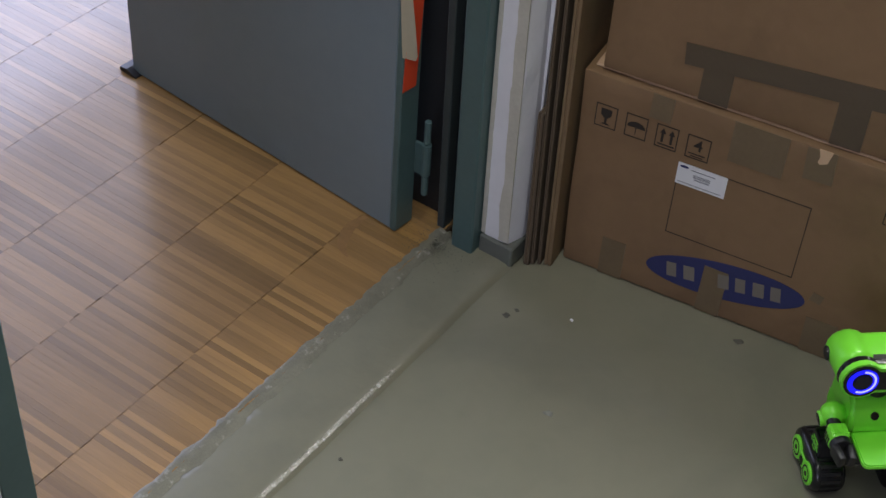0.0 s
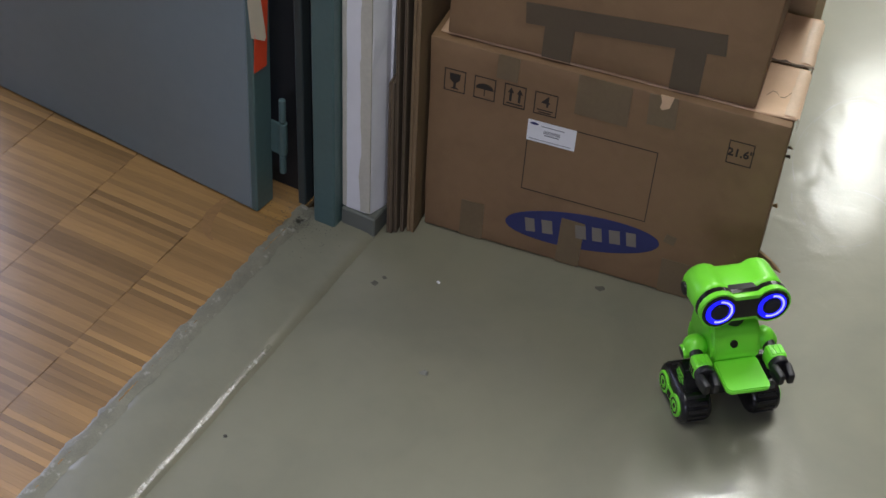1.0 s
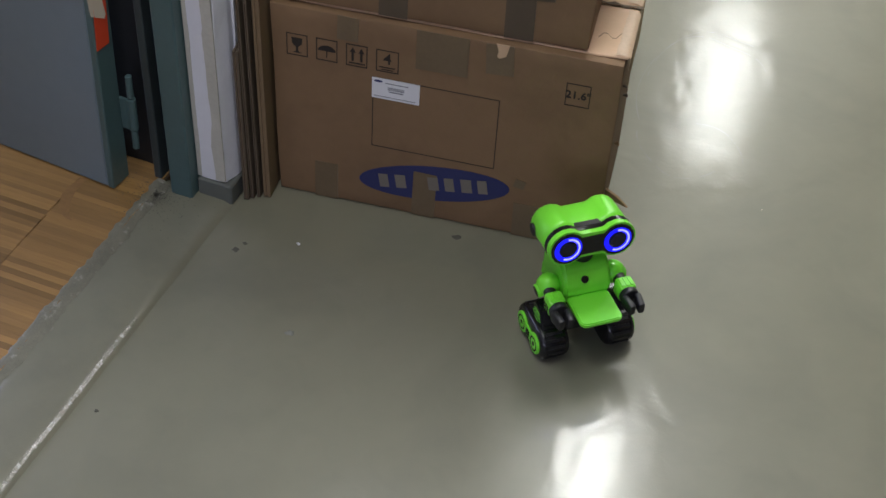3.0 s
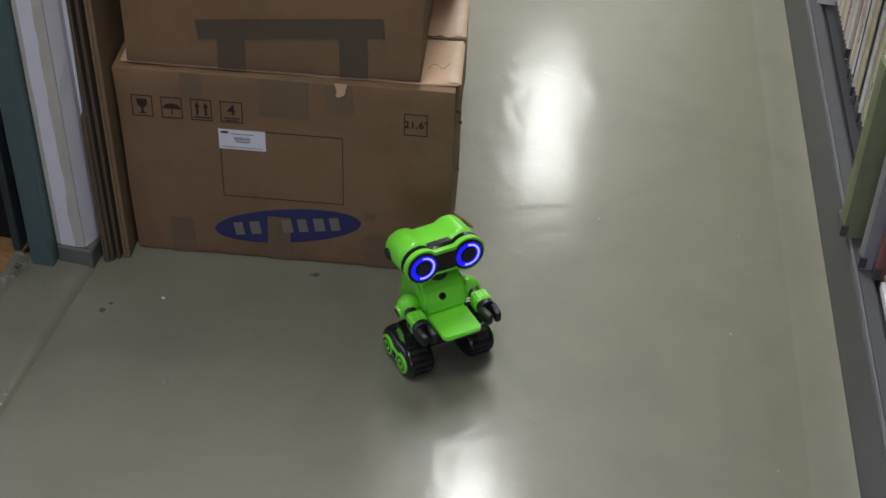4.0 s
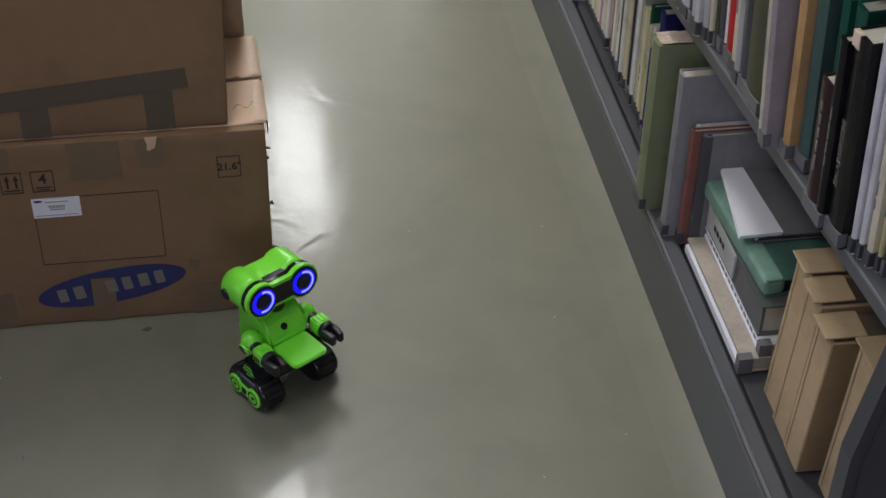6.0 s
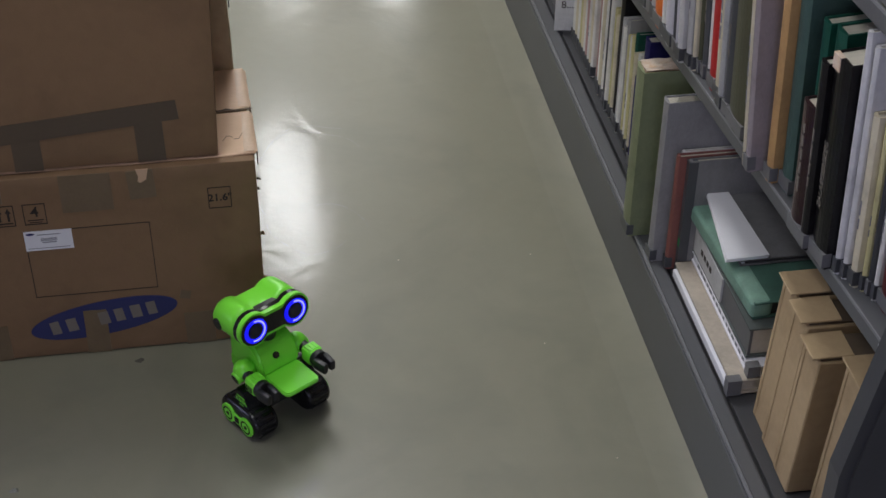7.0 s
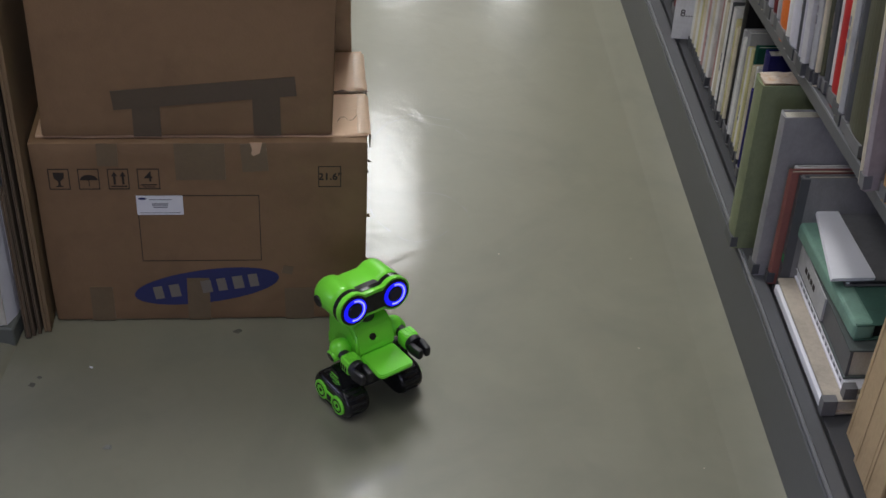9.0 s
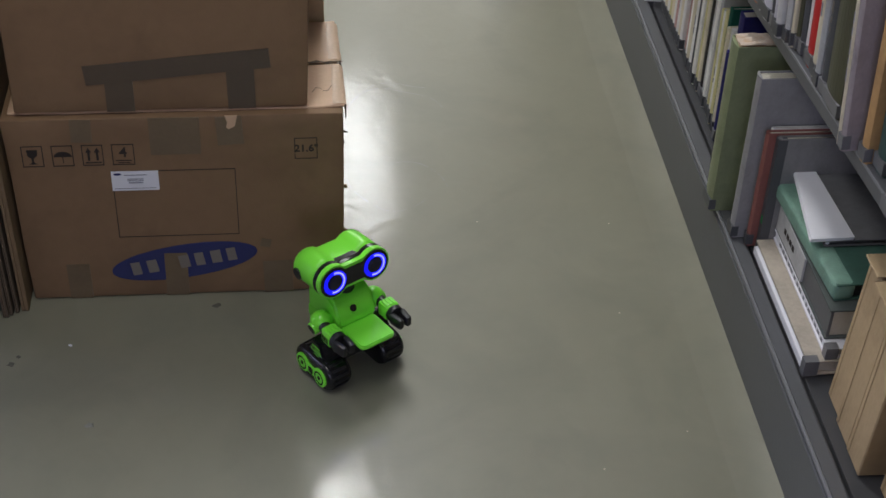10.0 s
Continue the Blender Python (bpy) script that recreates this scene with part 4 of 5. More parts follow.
def build_pile():
    z = SHELVES[0] + 0.001
    a = flat_volume("bound_volume", -0.466, -0.136, z, z + 0.030, 0.026, 0.27, M["paper"], cover((0.50, 0.44, 0.36)), "beige bound volume with white edges lying flat, taped corners", board_t=0.005)
    boxed("white_edge", (-0.003, 0.004, -0.163, 0.163, 0.001, 0.017), M["paper"], a, "frayed white edge", bevel=0.001)
    boxed("corner_tape", (-0.0045, 0.020, -0.167, -0.150, -0.0004, 0.0312), M["tin"], a, "grey corner tape")
    v = flat_volume("bound_volume", -0.462, -0.136, z + 0.0318, z + 0.054, 0.056, 0.24, M["paper"], M["paper"], "white bound volume with small spine print lying flat", board_t=0.004)
    bm = bmesh.new()
    rng = random.Random(3)
    for k in range(15):
        y = -0.130 + 0.018 * k
        add_box(bm, 0.0020, 0.0032, y, y + rng.uniform(0.006, 0.013), 0.008, 0.0150)
    part("title_bars", bm, M["grey_ink"], v)
    boxed("corner_tape", (-0.0015, 0.02, -0.1645, -0.148, -0.0004, 0.0228), M["tin"], v, "grey corner tape")
    b = flat_volume("box_file", -0.440, -0.136, z + 0.0555, z + 0.117, 0.056, 0.24, M["steel"], cover((0.10, 0.115, 0.11)), "dark grey box file with a pale label lying flat")
    bm = bmesh.new()
    add_box(bm, -0.0012, 0.0027, -0.010, 0.145, 0.006, 0.0555)
    part("file_label", bm, cover((0.50, 0.50, 0.50)), b, "pale paper label")
    bm = bmesh.new()
    for k in range(4):
        add_box(bm, -0.0018, -0.0010, 0.045 + 0.016 * k, 0.056 + 0.016 * k, 0.026, 0.037)
    part("label_bars", bm, M["ink"], b)
    # black page block stands for the shade in the binder's hollow
    g = flat_volume("ring_binder", -0.418, -0.112, z + 0.1185, z + 0.1505, 0.058, 0.22, cover((0.19, 0.33, 0.26)), cover((0.07, 0.155, 0.12)), "green ring binder lying flat on a grey box file", yaw=3.5, board_t=0.003, pages=M["rsatin"])
    # spine in a paler green than the boards: light painted on its curve
    bm = bmesh.new()
    add_box(bm, -0.004, 0.034, -0.1535, 0.1535, 0.0005, 0.0330, 0.008, seg=3)
    part("binder_spine", bm, cover((0.19, 0.33, 0.26)), g, "rounded green spine, coloured paler for the light on it")
    c = flat_volume("folder", -0.318, -0.100, z + 0.1545, z + 0.168, 0.074, 0.20, M["paper"], cover((0.17, 0.17, 0.175)), "grey folder with a white spine lying on a green binder", pitch=1.0, pages=M["tin_dark"])
    bm = bmesh.new()
    q = [(0.000, 0.110), (0.031, 0.116), (0.047, -0.110), (-0.028, -0.112)]
    lo = [bm.verts.new((x, y, 0.0142)) for x, y in q]
    hi = [bm.verts.new((x + 0.002, y, 0.0205)) for x, y in q]
    bm.faces.new(lo)
    bm.faces.new(hi[::-1])
    for k in range(4):
        bm.faces.new((lo[(k + 1) % 4], lo[k], hi[k], hi[(k + 1) % 4]))
    part("white_cover", bm, M["paper"], c, "white paper cover")
    # archive cartons
    for x0, y0, w, h, d, lean, lab in ((0.052, -0.571, 0.060, 0.290, 0.25, 1.5, "narrow brown cardboard archive box standing upright on the shelf"),
                                       (0.046, -0.633, 0.060, 0.286, 0.25, 1.5, "brown cardboard archive box with a folded lid on the shelf"),
                                       (0.044, -0.695, 0.060, 0.270, 0.25, 1.5, "wide brown cardboard archive box standing on the shelf"),
                                       (0.070, -0.800, 0.078, 0.298, 0.24, 1.5, "brown cardboard archive box beside the shelf end")):
        t = thing("archive_box", pose(SX + x0, y0, z, lean, 2.0, 0), lab, "archive box", "archive boxes on the shelf")
        boxed("carton", (0, d, 0, w, 0, h), M["archive"], t, bevel=0.002)
        boxed("front_seam", (-0.0012, -0.0002, w - 0.012, w - 0.0105, 0.004, h - 0.01), M["archive"], t, "glued seam")
        boxed("lid", (-0.004, d * 0.24, 0.003, w - 0.002, h + 0.005, h + 0.0085), M["archive"], t, "folded lid flap", bevel=0.001, m=pose(0, 0, 0, 0, -1.5, 0))
        boxed("tuck", (0.004, d - 0.004, 0.005, w - 0.005, h + 0.0004, h + 0.0042), M["card_dark"], t, "inner lid flap")


build_pile()


def build_sign():
    t = thing("shelf_sign", pose(SX + 0.006, 0.795, 0.172, 0, 0, -8), "small grey shelf sign with a black number on a bracket", "sign")
    boxed("plate", (0, 0.052, 0, 0.002, 0.0, 0.104), cover((0.66, 0.66, 0.67)), t, bevel=0.0006)
    boxed("bracket", (0.010, 0.022, 0.003, 0.012, -0.024, 0.06), M["steel_shaded"], t)
    lettering("sign_text", "8...", 0.026, M["ink"], t, pose(0.028, -0.0006, 0.066, 90, 0, 0))


build_sign()


# ---- the toy robot ----
def build_robot():
    r = thing("toy_robot", pose(0.584, -0.208, 0.0005, 0, 0, -57), "lime-green toy robot with black tracks and glowing blue eyes", "toy robot")

    def stadium(x0, x1, rr, z, n=12):
        return [(x1 + rr * math.cos(a), z + rr * math.sin(a)) for a in [-math.pi / 2 + math.pi * i / n for i in range(n + 1)]] + \
               [(x0 - rr * math.cos(a), z - rr * math.sin(a)) for a in [-math.pi / 2 + math.pi * i / n for i in range(n + 1)]]

    for s in (1, -1):
        # crawler: rounded belt, cover and wheel plate
        y0, y1 = (0.033, 0.083) if s > 0 else (-0.083, -0.033)
        bm = bmesh.new()
        add_prism(bm, stadium(-0.027, 0.027, 0.0285, 0.0290), y1 - y0, pose(0, y0, 0))
        bmesh.ops.bevel(bm, geom=[e for e in bm.edges if abs(e.verts[0].co.y - e.verts[1].co.y) < 1e-6], offset=0.008, segments=3, affect="EDGES", profile=0.5)
        track = part("track", bm, M["rblack"], r, "glossy black crawler track", smooth=True)
        bm = bmesh.new()
        rad, half = 0.0290, 0.027
        for k in range(24):
            u = k / 24 * (4 * half + 2 * math.pi * rad)
            if u < 2 * half:
                p, a = (-half + u, 0.0), 0
            elif u < 2 * half + math.pi * rad:
                a = (u - 2 * half) / rad
                p = (half + rad * math.sin(a), rad - rad * math.cos(a))
            elif u < 4 * half + math.pi * rad:
                p, a = (half - (u - 2 * half - math.pi * rad), 2 * rad), math.pi
            else:
                a = math.pi + (u - 4 * half - math.pi * rad) / rad
                p = (-half + rad * math.sin(a), rad - rad * math.cos(a))
            if p[1] < 0.003:
                continue
            add_box(bm, -0.0025, 0.0025, (y0 + y1) / 2 - 0.015, (y0 + y1) / 2 + 0.015, -0.0006, 0.0006, m=pose(p[0], 0, p[1], 0, -math.degrees(a), 0))
        part("tread", bm, M["rsatin"], track)
        yo = y1 if s > 0 else y0
        # cover rising to the hip
        bm = bmesh.new()
        add_prism(bm, [(-0.028, 0.046), (0.028, 0.046), (0.022, 0.062), (0.010, 0.086), (-0.014, 0.088), (-0.022, 0.062)], 0.040, pose(0, 0.034 if s > 0 else -0.074, 0))
        bmesh.ops.bevel(bm, geom=bm.edges[:], offset=0.003, segments=2, affect="EDGES")
        hip = part("leg_cover", bm, M["rblack"], r, "glossy black leg cover", smooth=True)
        lettering("leg_text", "COOL", 0.011, M["green"], hip, pose(0.001, (0.0743 if s > 0 else -0.0743), 0.066, 90, 0, 180 if s > 0 else 0))
        bm = bmesh.new()
        add_prism(bm, [(-0.010, 0.076), (0.012, 0.076), (0.012, 0.0745), (-0.010, 0.0745)], 0.0008, pose(0, 0.0740 if s > 0 else -0.0748, 0))
        add_prism(bm, [(-0.006, 0.058), (0.008, 0.058), (0.001, 0.053)], 0.0008, pose(0, 0.0740 if s > 0 else -0.0748, 0))
        part("leg_mark", bm, M["green"], hip)
        # wheel plate in two discs and a bridge
        bm = bmesh.new()
        for cx in (-0.026, 0.026):
            add_cyl(bm, (cx, yo + s * 0.0012, 0.0275), (0, s, 0), 0.0185, 0.005, 28, bevel=0.001)
        add_box(bm, -0.020, 0.020, min(yo, yo + s * 0.003), max(yo, yo + s * 0.003), 0.017, 0.038, 0.001)
        plate_ob = part("wheel_plate", bm, M["green"], r, "lime-green wheel plate", smooth=True)
        bm = bmesh.new()
        for cx in (-0.026, 0.026):
            out = bmesh.ops.create_circle(bm, cap_ends=False, segments=24, radius=0.0135)
            vs = out["verts"]
            ex = bmesh.ops.extrude_edge_only(bm, edges=[e for e in bm.edges if e.verts[0] in vs and e.verts[1] in vs])
            nv = [g for g in ex["geom"] if isinstance(g, bmesh.types.BMVert)]
            for v in nv:
                v.co *= 0.0105 / 0.0135
            bmesh.ops.transform(bm, matrix=pose(cx, yo + s * 0.0042, 0.0275, 90, 0, 0), verts=vs + nv)
            add_cyl(bm, (cx, yo + s * 0.0038, 0.0275), (0, s, 0), 0.0040, 0.0015, 6)
        add_box(bm, -0.0055, 0.0055, min(yo + s * 0.002, yo + s * 0.0045), max(yo + s * 0.002, yo + s * 0.0045), 0.022, 0.033)
        part("wheel_ring", bm, M["rblack"], plate_ob)
        # shoulder, forearm and claw
        bm = bmesh.new()
        o = bmesh.ops.create_uvsphere(bm, u_segments=20, v_segments=12, radius=0.0195)
        bmesh.ops.transform(bm, matrix=pose(-0.008, s * 0.056, 0.122) @ Matrix.Diagonal((1, 1.05, 1, 1)), verts=o["verts"])
        add_cyl(bm, (-0.008, s * 0.070, 0.114), (0, s, -0.25), 0.012, 0.014, 20, bevel=0.002)
        arm = part("shoulder", bm, M["green"], r, smooth=True)
        bm = bmesh.new()
        for rad in (0.0092, 0.0048):
            add_cyl(bm, (-0.008, s * (0.0772 + (0.0004 if rad < 0.006 else 0)), 0.1122), (0, s, -0.25), rad, 0.0012, 20)
        part("shoulder_ring", bm, M["rblack"], arm)
        bm = bmesh.new()
        add_cyl(bm, (0.012, s * 0.060, 0.121), (1, 0, -0.08), 0.0105, 0.016, 18)
        part("elbow", bm, M["rsatin"], arm)
        ya = s * 0.061
        bm = bmesh.new()
        add_box(bm, 0.018, 0.046, ya - 0.0145, ya + 0.0145, 0.104, 0.134, 0.005, seg=2)
        for k in range(3):
            add_box(bm, 0.023, 0.041, ya - 0.010 + k * 0.0075, ya - 0.005 + k * 0.0075, 0.1335, 0.1353)
        fore = part("forearm", bm, M["green"], r, smooth=True)
        bm = bmesh.new()
        for k in range(3):
            add_box(bm, 0.024 + 0.006 * k, 0.0275 + 0.006 * k, min(ya + s * 0.0144, ya + s * 0.0152), max(ya + s * 0.0144, ya + s * 0.0152), 0.110, 0.122)
        part("arm_stripes", bm, M["rblack"], fore)
        bm = bmesh.new()
        add_cyl(bm, (0.050, ya, 0.119), (1, 0, 0), 0.0160, 0.012, 18, bevel=0.002)
        for k in (-1, 1):
            add_box(bm, 0.052, 0.082, ya + k * 0.0115 - 0.0058, ya + k * 0.0115 + 0.0058, 0.108, 0.129, 0.004, seg=2, m=pose(0.052, ya, 0.119, 0, 0, -k * 8) @ pose(-0.052, -ya, -0.119))
        part("claw", bm, M["rsatin"], r, "black gripping claw", smooth=True)
        # speaker ear on the head
    # hips and axle
    boxed("underbody", (-0.030, 0.022, -0.036, 0.036, 0.034, 0.094), M["rsatin"], r, "black underbody", bevel=0.004)
    # torso
    bm = bmesh.new()
    add_prism(bm, [(-0.064, 0.070), (0.004, 0.080), (0.024, 0.112), (0.024, 0.126), (0.010, 0.158), (-0.008, 0.168), (-0.064, 0.168), (-0.072, 0.156), (-0.072, 0.080)], 0.082, pose(0, -0.041, 0))
    bmesh.ops.bevel(bm, geom=bm.edges[:], offset=0.006, segments=3, affect="EDGES")
    torso = part("torso", bm, M["green"], r, smooth=True)
    bm = bmesh.new()
    for k in range(4):
        for s in (1, -1):
            add_box(bm, -0.068 + 0.006 * k, -0.065 + 0.006 * k, s * 0.041 - 0.0006, s * 0.041 + 0.0006, 0.092, 0.114)
        add_box(bm, -0.0725, -0.0715, -0.022, 0.022, 0.100 + 0.008 * k, 0.1025 + 0.008 * k)
    part("vent", bm, M["green"], torso)
    bm = bmesh.new()
    add_cyl(bm, (0.0185, -0.006, 0.1445), (0.87, 0, 0.5), 0.0062, 0.002, 20)
    part("badge", bm, M["rblack"], torso, "round black badge")
    bm = bmesh.new()
    add_cyl(bm, (-0.020, 0, 0.170), (0, 0, 1), 0.020, 0.018, 24)
    part("neck", bm, M["rsatin"], r)
    # tray
    bm = bmesh.new()
    corners = [(cx + 0.010 * math.cos(a), cy + 0.010 * math.sin(a)) for cx, cy, q in ((0.078, 0.026, 0), (0.028, 0.026, 1), (0.028, -0.026, 2), (0.078, -0.026, 3)) for a in [q * math.pi / 2 + i * math.pi / 8 for i in range(5)]]
    add_prism(bm, corners, 0.009, pose(0, 0, 0.106, 90, 0, 0) @ Matrix.Diagonal((1, 1, 1, 1)))
    bmesh.ops.bevel(bm, geom=[e for e in bm.edges if abs(e.verts[0].co.z - e.verts[1].co.z) < 1e-6], offset=0.002, segments=2, affect="EDGES")
    tray = part("tray", bm, M["green"], r, "flat lime-green serving tray", smooth=True)
    bm = bmesh.new()
    rim = [(0.057 + 0.026 * math.cos(a), 0.024 * math.sin(a)) for a in [2 * math.pi * i / 32 for i in range(32)]]
    rim2 = [(0.057 + 0.0252 * math.cos(a), 0.0232 * math.sin(a)) for a in [2 * math.pi * i / 32 for i in range(32)]]
    a = [bm.verts.new((x, y, 0.1154)) for x, y in rim]
    c = [bm.verts.new((x, y, 0.1154)) for x, y in rim2]
    for i in range(32):
        bm.faces.new((a[i], a[(i + 1) % 32], c[(i + 1) % 32], c[i]))
    part("tray_ring", bm, M["green"], tray)
    # head: two barrels and a bridge, tilted a little
    HT = pose(-0.024, 0, 0.213, 0, -6, 0)

    def peanut(ry, cy, waist, n=14):
        """The outline of the face in y, z: two discs joined by a waist."""
        out = []
        a0 = math.asin(waist / ry)
        for i in range(n + 1):
            a = -math.pi + a0 + (2 * math.pi - 2 * a0) * i / n
            out.append((cy + ry * math.cos(a), ry * math.sin(a)))
        for i in range(n + 1):
            a = a0 + (2 * math.pi - 2 * a0) * i / n
            out.append((-cy + ry * math.cos(a), ry * math.sin(a)))
        return out

    def peanut_bar(x0, x1, ry, cy, waist, mat_, name, parent, label="", bev=0.0):
        bm = bmesh.new()
        add_prism(bm, peanut(ry, cy, waist), x1 - x0, HT @ pose(x0, 0, 0) @ pose(0, 0, 0, 0, 0, -90))
        if bev:
            bmesh.ops.bevel(bm, geom=[e for e in bm.edges if len([f for f in e.link_faces if len(f.verts) > 8]) == 1], offset=bev, segments=4, affect="EDGES", profile=0.5)
        return part(name, bm, mat_, parent, label, smooth=True)

    head = peanut_bar(-0.050, 0.018, 0.0310, 0.042, 0.0225, M["green"], "head", r, "lime-green double-barrel head", bev=0.012)
    peanut_bar(0.0195, 0.0285, 0.0318, 0.042, 0.0235, M["rblack"], "visor_band", head, "glossy black visor band")
    peanut_bar(0.0287, 0.0385, 0.0318, 0.042, 0.0225, M["green"], "face_rim", head, "lime-green face rim")
    peanut_bar(0.0388, 0.0400, 0.0285, 0.042, 0.0165, M["rblack"], "face_plate", head, "black face plate")
    for s in (1, -1):
        bm = bmesh.new()
        out = bmesh.ops.create_circle(bm, cap_ends=False, segments=32, radius=0.0235)
        vs = out["verts"]
        ex = bmesh.ops.extrude_edge_only(bm, edges=bm.edges[:])
        nv = [g for g in ex["geom"] if isinstance(g, bmesh.types.BMVert)]
        for v in nv:
            v.co *= 0.0150 / 0.0235
            v.co.z = -0.0004
        bmesh.ops.transform(bm, matrix=HT @ pose(0.0412, s * 0.042, 0, 0, 90, 0), verts=vs + nv)
        part("eye_ring", bm, M["eye"], head, "glowing blue eye ring")
        bm = bmesh.new()
        arc = [(r2 * math.cos(a), r2 * math.sin(a)) for r2, span in ((0.0205, range(15)), (0.0172, range(14, -1, -1))) for a in [-0.4 + 3.6 * i / 14 for i in span]]
        va = [bm.verts.new((px, py, 0)) for px, py in arc]
        for i in range(14):
            bm.faces.new((va[i], va[i + 1], va[28 - i], va[29 - i]))
        bmesh.ops.transform(bm, matrix=HT @ pose(0.0416, s * 0.042, 0, 0, 90, 0), verts=va)
        part("eye_arc", bm, M["eye_core"], head, "bright pale-blue arc of light")
        bm = bmesh.new()
        add_cyl(bm, HT @ Vector((0.041, s * 0.042, 0)), HT.to_3x3() @ Vector((1, 0, 0)), 0.0128, 0.003, 24, bevel=0.001)
        part("eye_lens", bm, M["eye_dark"], head, "dark round lens")
        bm = bmesh.new()
        add_cyl(bm, HT @ Vector((-0.030, s * 0.0718, -0.004)), (0, s, -0.1), 0.0112, 0.006, 22, bevel=0.002)
        part("ear", bm, M["rsatin"], head, "round black ear disc")
    bm = bmesh.new()
    add_prism(bm, [(0.0195, 0.024), (0.004, 0.019), (0.004, -0.019), (0.0195, -0.024)], 0.0012, HT @ pose(0, 0, 0.0224) @ pose(0, 0, 0, -90, 0, 0) @ Matrix.Diagonal((1, 1, -1, 1)))
    part("brow_band", bm, M["rsatin"], head, "black band over the bridge")


build_robot()


# ---- marks on the passage floor ----
def floor_mark(name, x, y, r, material, label, h=0.0015, seed=0, n=9):
    rng = random.Random(seed)
    bm = bmesh.new()
    a = [bm.verts.new((r * math.cos(2 * math.pi * i / n) * rng.uniform(0.6, 1.3), r * math.sin(2 * math.pi * i / n) * rng.uniform(0.5, 1.1), 0.0006)) for i in range(n)]
    c = [bm.verts.new((v.co.x * 0.6, v.co.y * 0.6, h * rng.uniform(0.6, 1.2))) for v in a]
    bm.faces.new(c)
    for i in range(n):
        bm.faces.new((a[i], a[(i + 1) % n], c[(i + 1) % n], c[i]))
    ob = part(name, bm, material)
    ob.matrix_world = pose(x, y, 0)
    tagged(ob, label, "floor mark")


floor_mark("dirt_spot", -0.022, -0.180, 0.0075, M["dirt"], "dark dirt spot stuck on the painted floor", seed=1)
floor_mark("dirt_spot", -0.012, -0.160, 0.0045, M["dirt"], "dark dirt spot stuck on the painted floor", seed=2)
floor_mark("chewing_gum", 0.131, -0.343, 0.0085, M["lint"], "flat grey chewing gum stuck on the floor", 0.003, 3)
floor_mark("paper_crumb", 0.078, -0.134, 0.004, M["paper"], "tiny white paper crumb on the floor", 0.002, 4)
floor_mark("dirt_spot", 0.340, -0.037, 0.008, M["dirt"], "small dark dirt spot beside the box", seed=5)
floor_mark("dirt_spot", -0.104, -0.588, 0.004, M["dirt"], "small dark dirt spot on the sill", 0.002, 6)
floor_mark("paper_crumb", 0.60, 1.40, 0.008, M["tape"], "small brown crumb on the far floor", 0.003, 7)
for k, (x, y) in enumerate(((1.10, -0.10), (1.13, 0.18), (1.0, -0.5), (1.16, -0.42), (0.86, 0.2))):
    floor_mark("paper_crumb", x, y, 0.0019, M["beige"], "tiny pale paper crumb on the floor", 0.0012, 20 + k)


def build_scuffs():
    """Thin worn arcs of a mop and dragged feet, barely paler than the paint."""
    rng = random.Random(41)
    scuff = mat("scuffed_paint", (0.235, 0.23, 0.195), 0.30, 0.2, 40.0, coat=0.3, coat_rough=0.2)
    bm = bmesh.new()
    for cx, cy, r, a0, a1 in ((0.72, 0.52, 0.13, 0.6, 3.0), (0.74, 0.50, 0.16, 1.2, 3.6), (0.70, 0.40, 0.10, 3.4, 5.4), (0.73, 0.30, 0.08, 0.2, 1.8)):
        n = 26
        prev = None
        for i in range(n + 1):
            a = a0 + (a1 - a0) * i / n
            rr = r * (1 + 0.10 * noise.noise((a * 1.4, cx * 9, cy * 9)))
            w = 0.0014 * (0.25 + abs(noise.noise((a * 5, cx, cy))))
            p = [bm.verts.new((cx + (rr + k * w) * math.cos(a), cy + (rr + k * w) * math.sin(a) * 1.5, 0.0007)) for k in (-1, 1)]
            if prev and rng.random() < 0.8:
                bm.faces.new((prev[0], prev[1], p[1], p[0]))
            prev = p
    ob = part("floor_scuff", bm, scuff)
    tagged(ob, "thin pale scuff arcs worn into the glossy floor paint", "floor mark", kind="stuff")


build_scuffs()


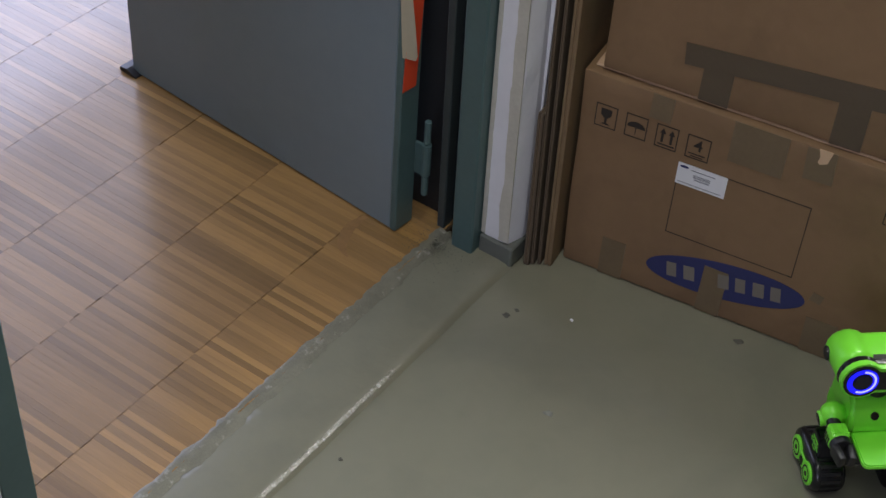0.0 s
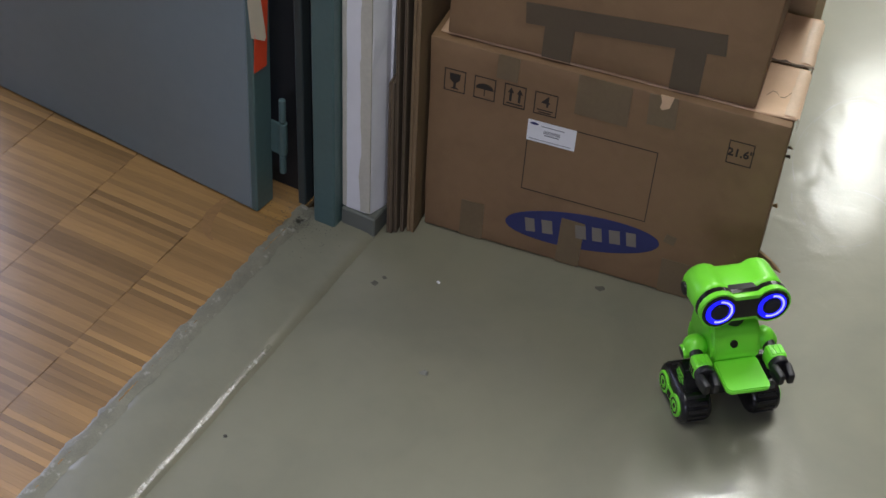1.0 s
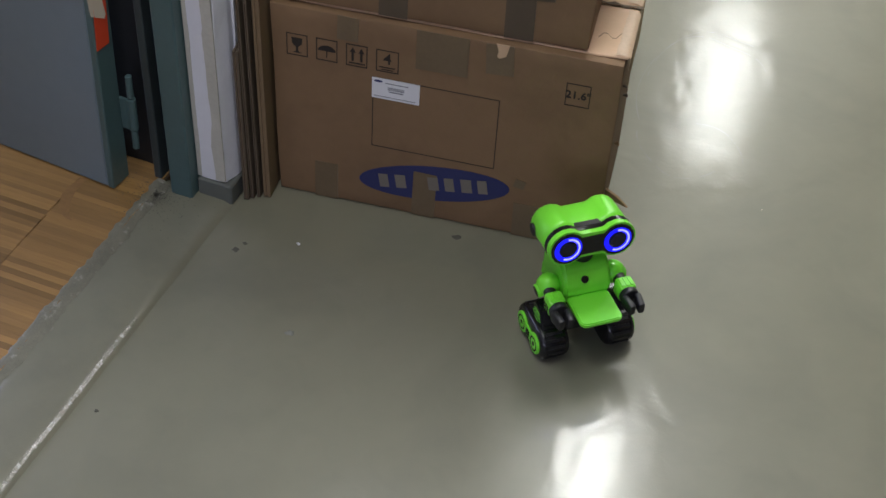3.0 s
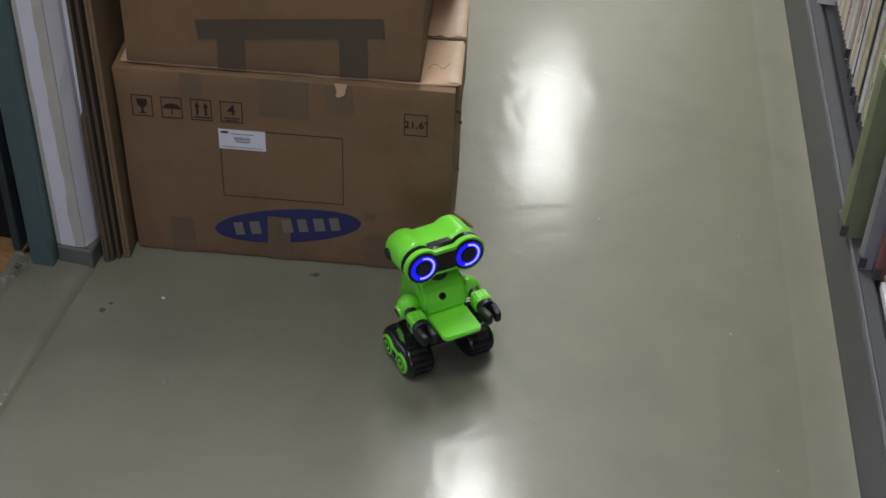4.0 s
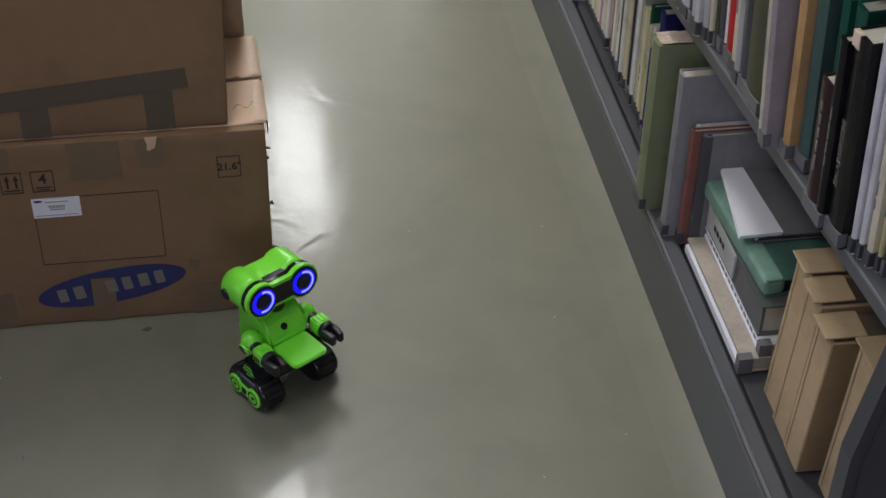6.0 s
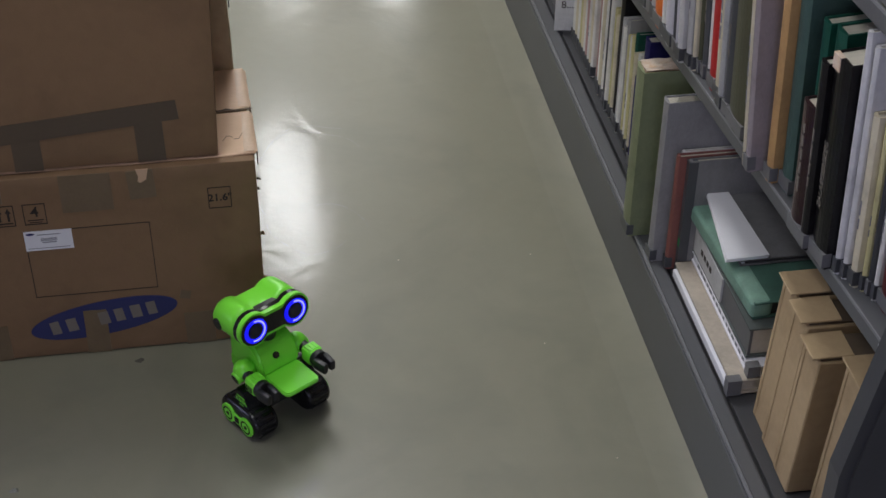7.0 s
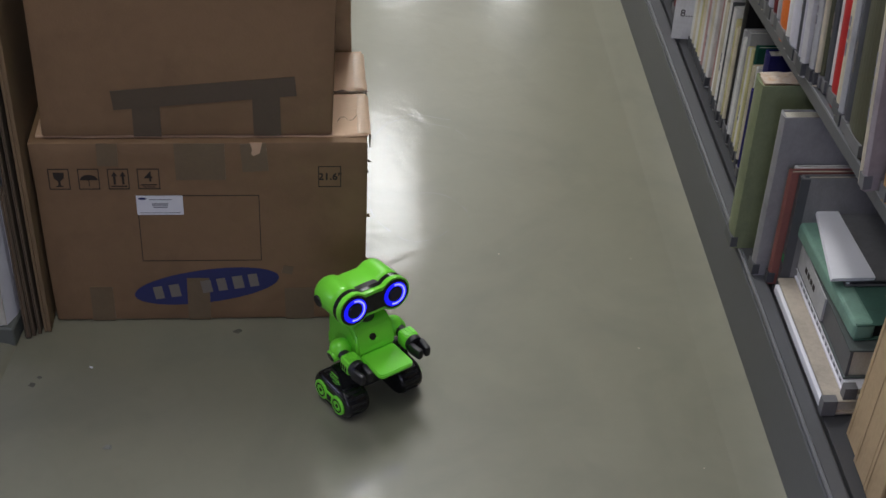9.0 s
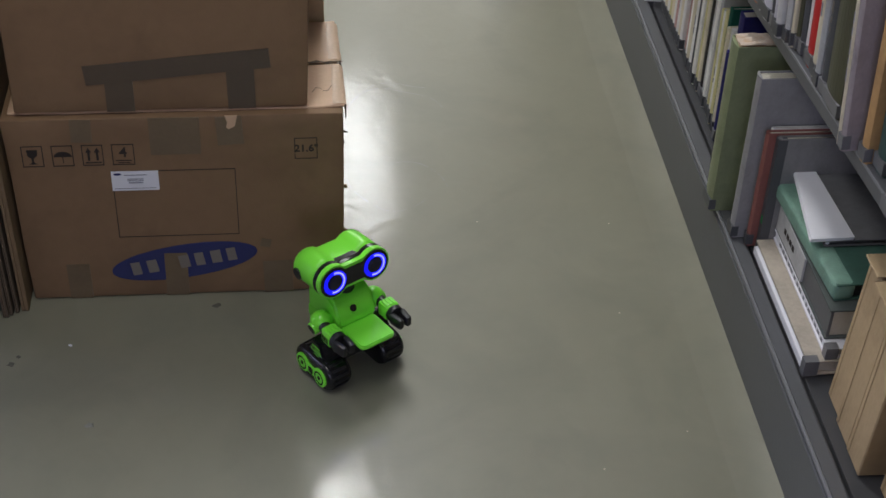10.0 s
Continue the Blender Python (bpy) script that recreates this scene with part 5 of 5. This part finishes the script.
def build_heel_mark():
    bm = bmesh.new()
    pts = [Vector((-0.075 - 0.055 * math.sin(a), -0.05 - 0.075 * math.cos(a) - 0.02, 0.0135)) for a in [0.2 + 2.0 * i / 16 for i in range(17)]]
    prev = None
    for i, p in enumerate(pts):
        w = 0.009 * math.sin(math.pi * i / 16) + 0.0015
        side = (pts[min(i + 1, 16)] - pts[max(i - 1, 0)]).cross(Vector((0, 0, 1))).normalized() * w
        pair = (bm.verts.new(p + side), bm.verts.new(p - side))
        if prev:
            bm.faces.new((prev[0], pair[0], pair[1], prev[1]))
        prev = pair
    ob = part("scrape_mark", bm, mat("scrape", (0.30, 0.165, 0.062), 0.5, 0.5, 40.0))
    ob.matrix_world = DOOR
    tagged(ob, "dark curved scrape of the door on the parquet", "floor mark")


build_heel_mark()


# ---- parquet: narrow strips laid in panels ----
def build_parquet():
    t = tagged(new("parquet_floor"), "oak industrial parquet floor of narrow strips, satin lacquered", "floor", kind="structure")
    t.matrix_world = DOOR
    boxed("subfloor", (-3.4, -0.002, -4.7, 2.85, -0.02, 0.004), M["subfloor"], t)
    panel, sw = 0.205, 0.0125
    meshes = []
    for k in range(3):
        bm = bmesh.new()
        add_box(bm, 0.0004, panel - 0.0006, 0.00005, sw - 0.00005, 0.0, 0.008 + 0.00005 * k)
        meshes.append(mesh_of("strip", bm, M["wood"]))
    bm_far = bmesh.new()
    rng = random.Random(6)
    verts, faces = [], []
    count = 0
    for i in range(16):
        x0 = -0.135 - panel * (i - 1) if i else -0.135
        for j in range(230):
            y = 0.95 - j * sw
            length = panel if i else 0.138
            xa = x0 - panel if i else x0
            if i == 0:
                xa = -0.135
            dx, dz = rng.uniform(-0.0008, 0.0008), rng.uniform(-0.0001, 0.0001)
            near = i in (1, 2) and -1.30 < y < 0.0
            if near and count < 300 and rng.random() < 1.0:
                ob = new("strip", meshes[rng.randrange(3)])
                ob.parent = t
                ob.location = (xa + dx, y, 0.004 + dz)
                count += 1
            else:
                b = len(verts)
                z = 0.0121 + dz
                for px, py in ((xa + 0.0005, y + 0.00008), (xa + length - 0.0006, y + 0.00008), (xa + length - 0.0006, y + sw - 0.00008), (xa + 0.0005, y + sw - 0.00008)):
                    verts.append((px + dx, py, 0.004))
                    verts.append((px + dx, py, z))
                q = [b + 1, b + 3, b + 5, b + 7]
                faces.append(q)
                for a, c in ((0, 2), (2, 4), (4, 6), (6, 0)):
                    faces.append([b + a, b + c, b + c + 1, b + a + 1])
    bm_far.free()
    me = bpy.data.meshes.new("strips")
    me.from_pydata(verts, [], faces)
    me.materials.append(M["wood_far"])
    ob = new("strips", me)
    ob.parent = t
    ob["kind"] = "stuff"


build_parquet()
